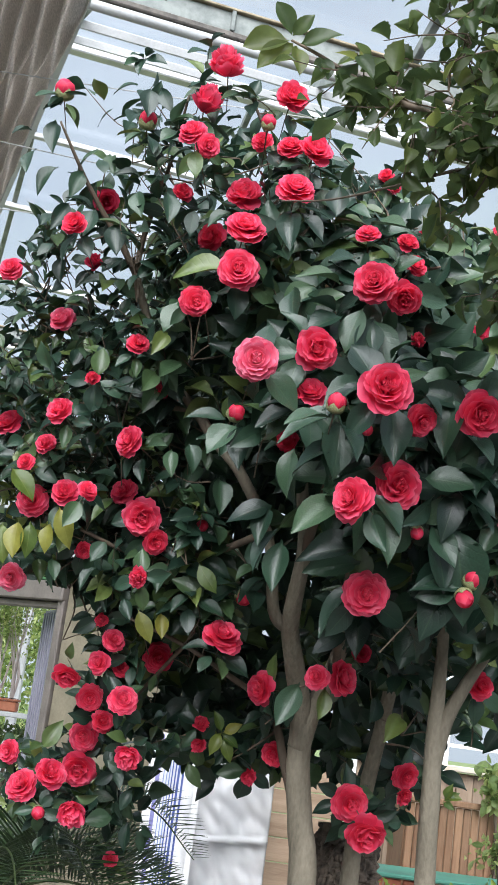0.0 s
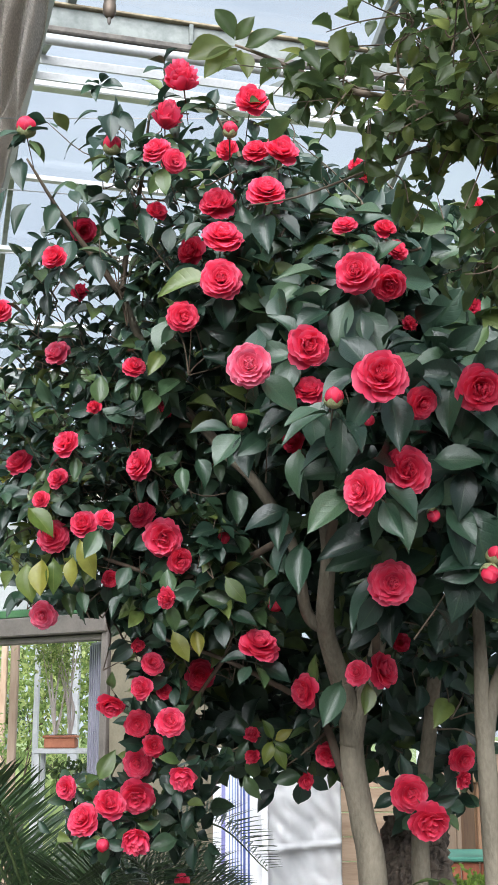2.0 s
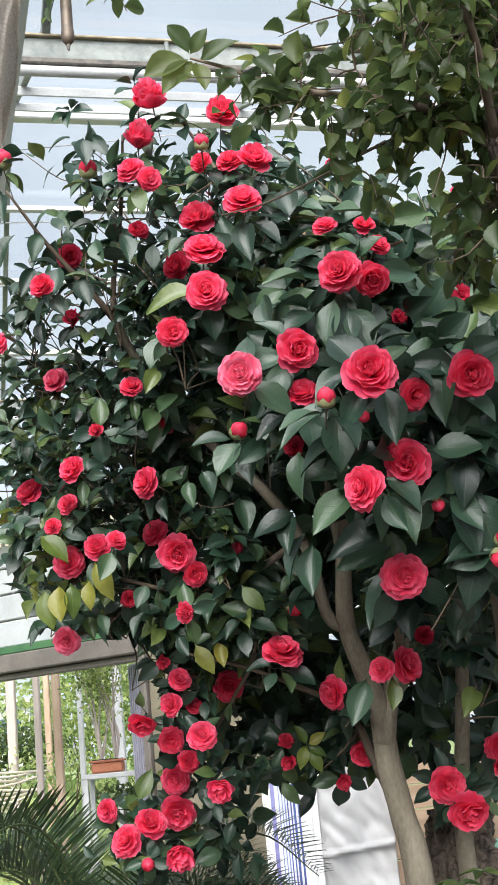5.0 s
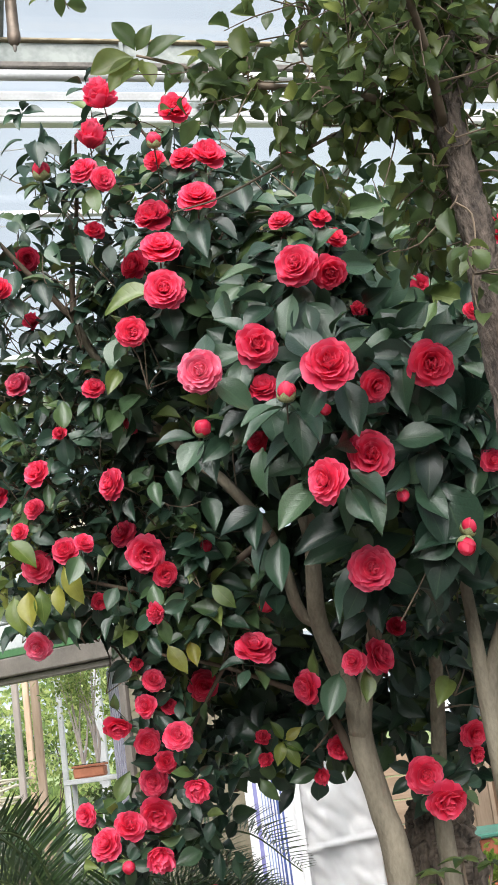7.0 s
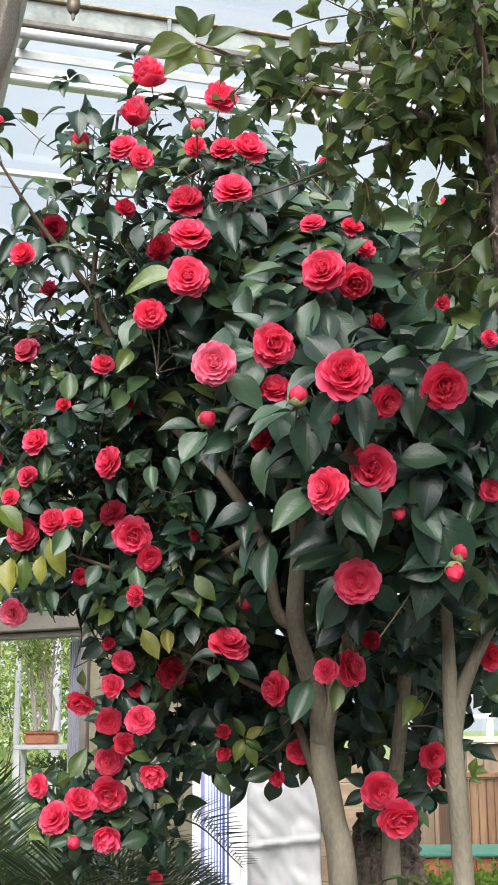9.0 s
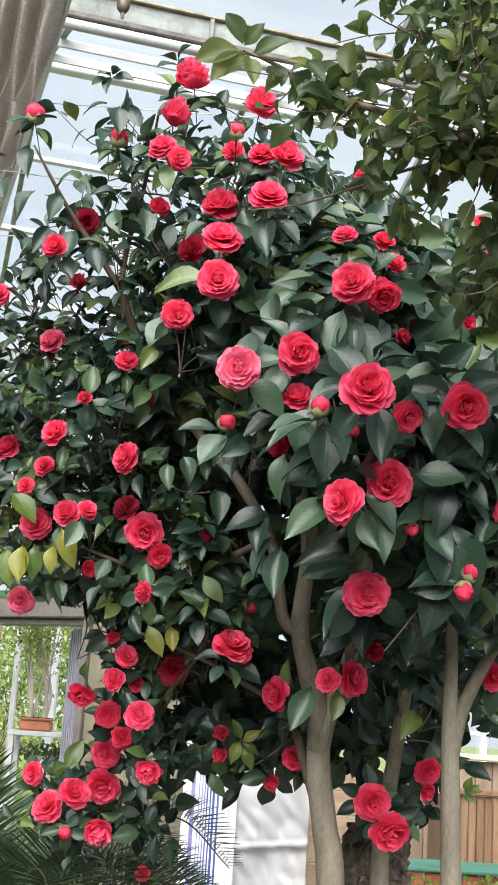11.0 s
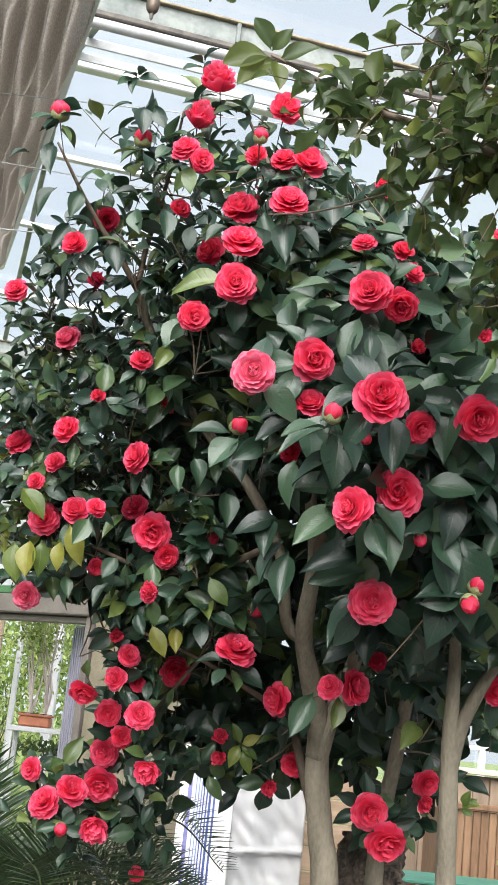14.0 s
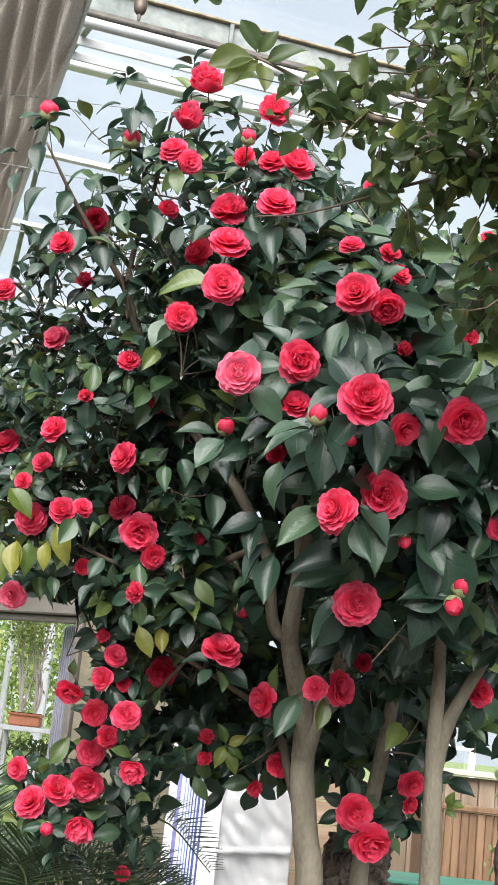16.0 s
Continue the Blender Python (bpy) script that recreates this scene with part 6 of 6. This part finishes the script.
for pts, r0, r1 in H_BR:
    bb = bmesh.new()
    tube(bb, pts, r0, r1, 6, 8, 0.12)
    part("branch", bb, M_GREYBARK if r0 > 0.009 else M_TWIG, holly, "", True)
    cp = curve_points(pts, 7)
    for i in range(5, len(cp)):
        q = cp[i]
        if pts is H_LONG[1][0] and (q.x < 0.16 or rh.random() < 0.4):
            continue
        for _ in range(2 if q.x > 0.2 else 1 if q.x > 0.0 or pts[0][2] > 2.6 else 0):
            tip = q + Vector((rh.gauss(0, 0.05), rh.gauss(0, 0.06), rh.gauss(-0.03, 0.05)))
            holly_twig(q, tip, rh.randint(3, 5), 0.044)
# leaves at the end of the longest branch
TIP_LEAVES = [
    (-0.080, 1.70, 2.638, -0.106, 1.68, 2.680), (-0.078, 1.70, 2.638, -0.050, 1.68, 2.666), (-0.063, 1.70, 2.625, -0.005, 1.68, 2.643),
    (-0.081, 1.70, 2.628, -0.148, 1.68, 2.603), (-0.076, 1.70, 2.622, -0.124, 1.68, 2.571), (-0.069, 1.70, 2.621, -0.059, 1.68, 2.568),
    (-0.028, 1.70, 2.609, -0.017, 1.68, 2.565), (-0.005, 1.70, 2.597, 0.036, 1.68, 2.611), (0.009, 1.70, 2.589, 0.016, 1.68, 2.535)]
for x, y, z, x1, y1, z1 in TIP_LEAVES:
    b, t = Vector((x, y, z)), Vector((x1, y1, z1))
    h_leaves.append((5 + rh.randrange(4), leaf_pose(b, t - b, Vector((0.1, -0.9, 0.5)) + jitter(rh, 0.25), (t - b).length * 1.05)))
# loose sprays that thin out towards the camellia, dense round the trunk
made = 0
joints = [q for pts, _, _ in H_BR for q in curve_points(pts, 7)]
tries = 0
while made < 165 and tries < 60000:
    tries += 1
    q = Vector((rh.uniform(0.0, 0.72), rh.uniform(1.52, 2.05), rh.uniform(2.02, 3.0)))
    s = 1.75 / q.y
    x, z = q.x * s, 1.6 + (q.z - 1.6) * s
    edge = 0.03 + max(0, 2.55 - z) * 0.56 - max(0, z - 2.66) * 0.3
    if z < 2.08 or x < edge or rh.random() > 0.20 + (x - edge) * 3.4:
        continue
    root = min(joints, key=lambda p: (p - q).length)
    if (root - q).length > 0.10:
        continue
    made += 1
    tube(h_twigs, [root, root.lerp(q, 0.5) + Vector((0, 0, 0.008)) + jitter(rh, 0.008), q], 0.0019, 0.0011, 3, 4)
    joints.append(q)
    holly_twig(q, q + Vector((rh.gauss(-0.03, 0.05), rh.gauss(-0.02, 0.04), rh.gauss(-0.02, 0.04))), rh.randint(3, 5), rh.uniform(0.040, 0.052))
tagged(part("twig", h_twigs, M_TWIG, holly), "", "", "", "stuff")
for k, m in h_leaves[:280]:
    ob = new("leaf", T_MESH[k])
    ob.parent = holly
    ob.matrix_parent_inverse = Matrix.Translation(-HOLLY_AT)
    ob.matrix_basis = m
allf = TOOTH + PLAIN
tagged(part("foliage", joined_mesh("foliage", [(allf[k], m) for k, m in h_leaves[280:]]), M_OLIVE, holly), "", "", "", "stuff")
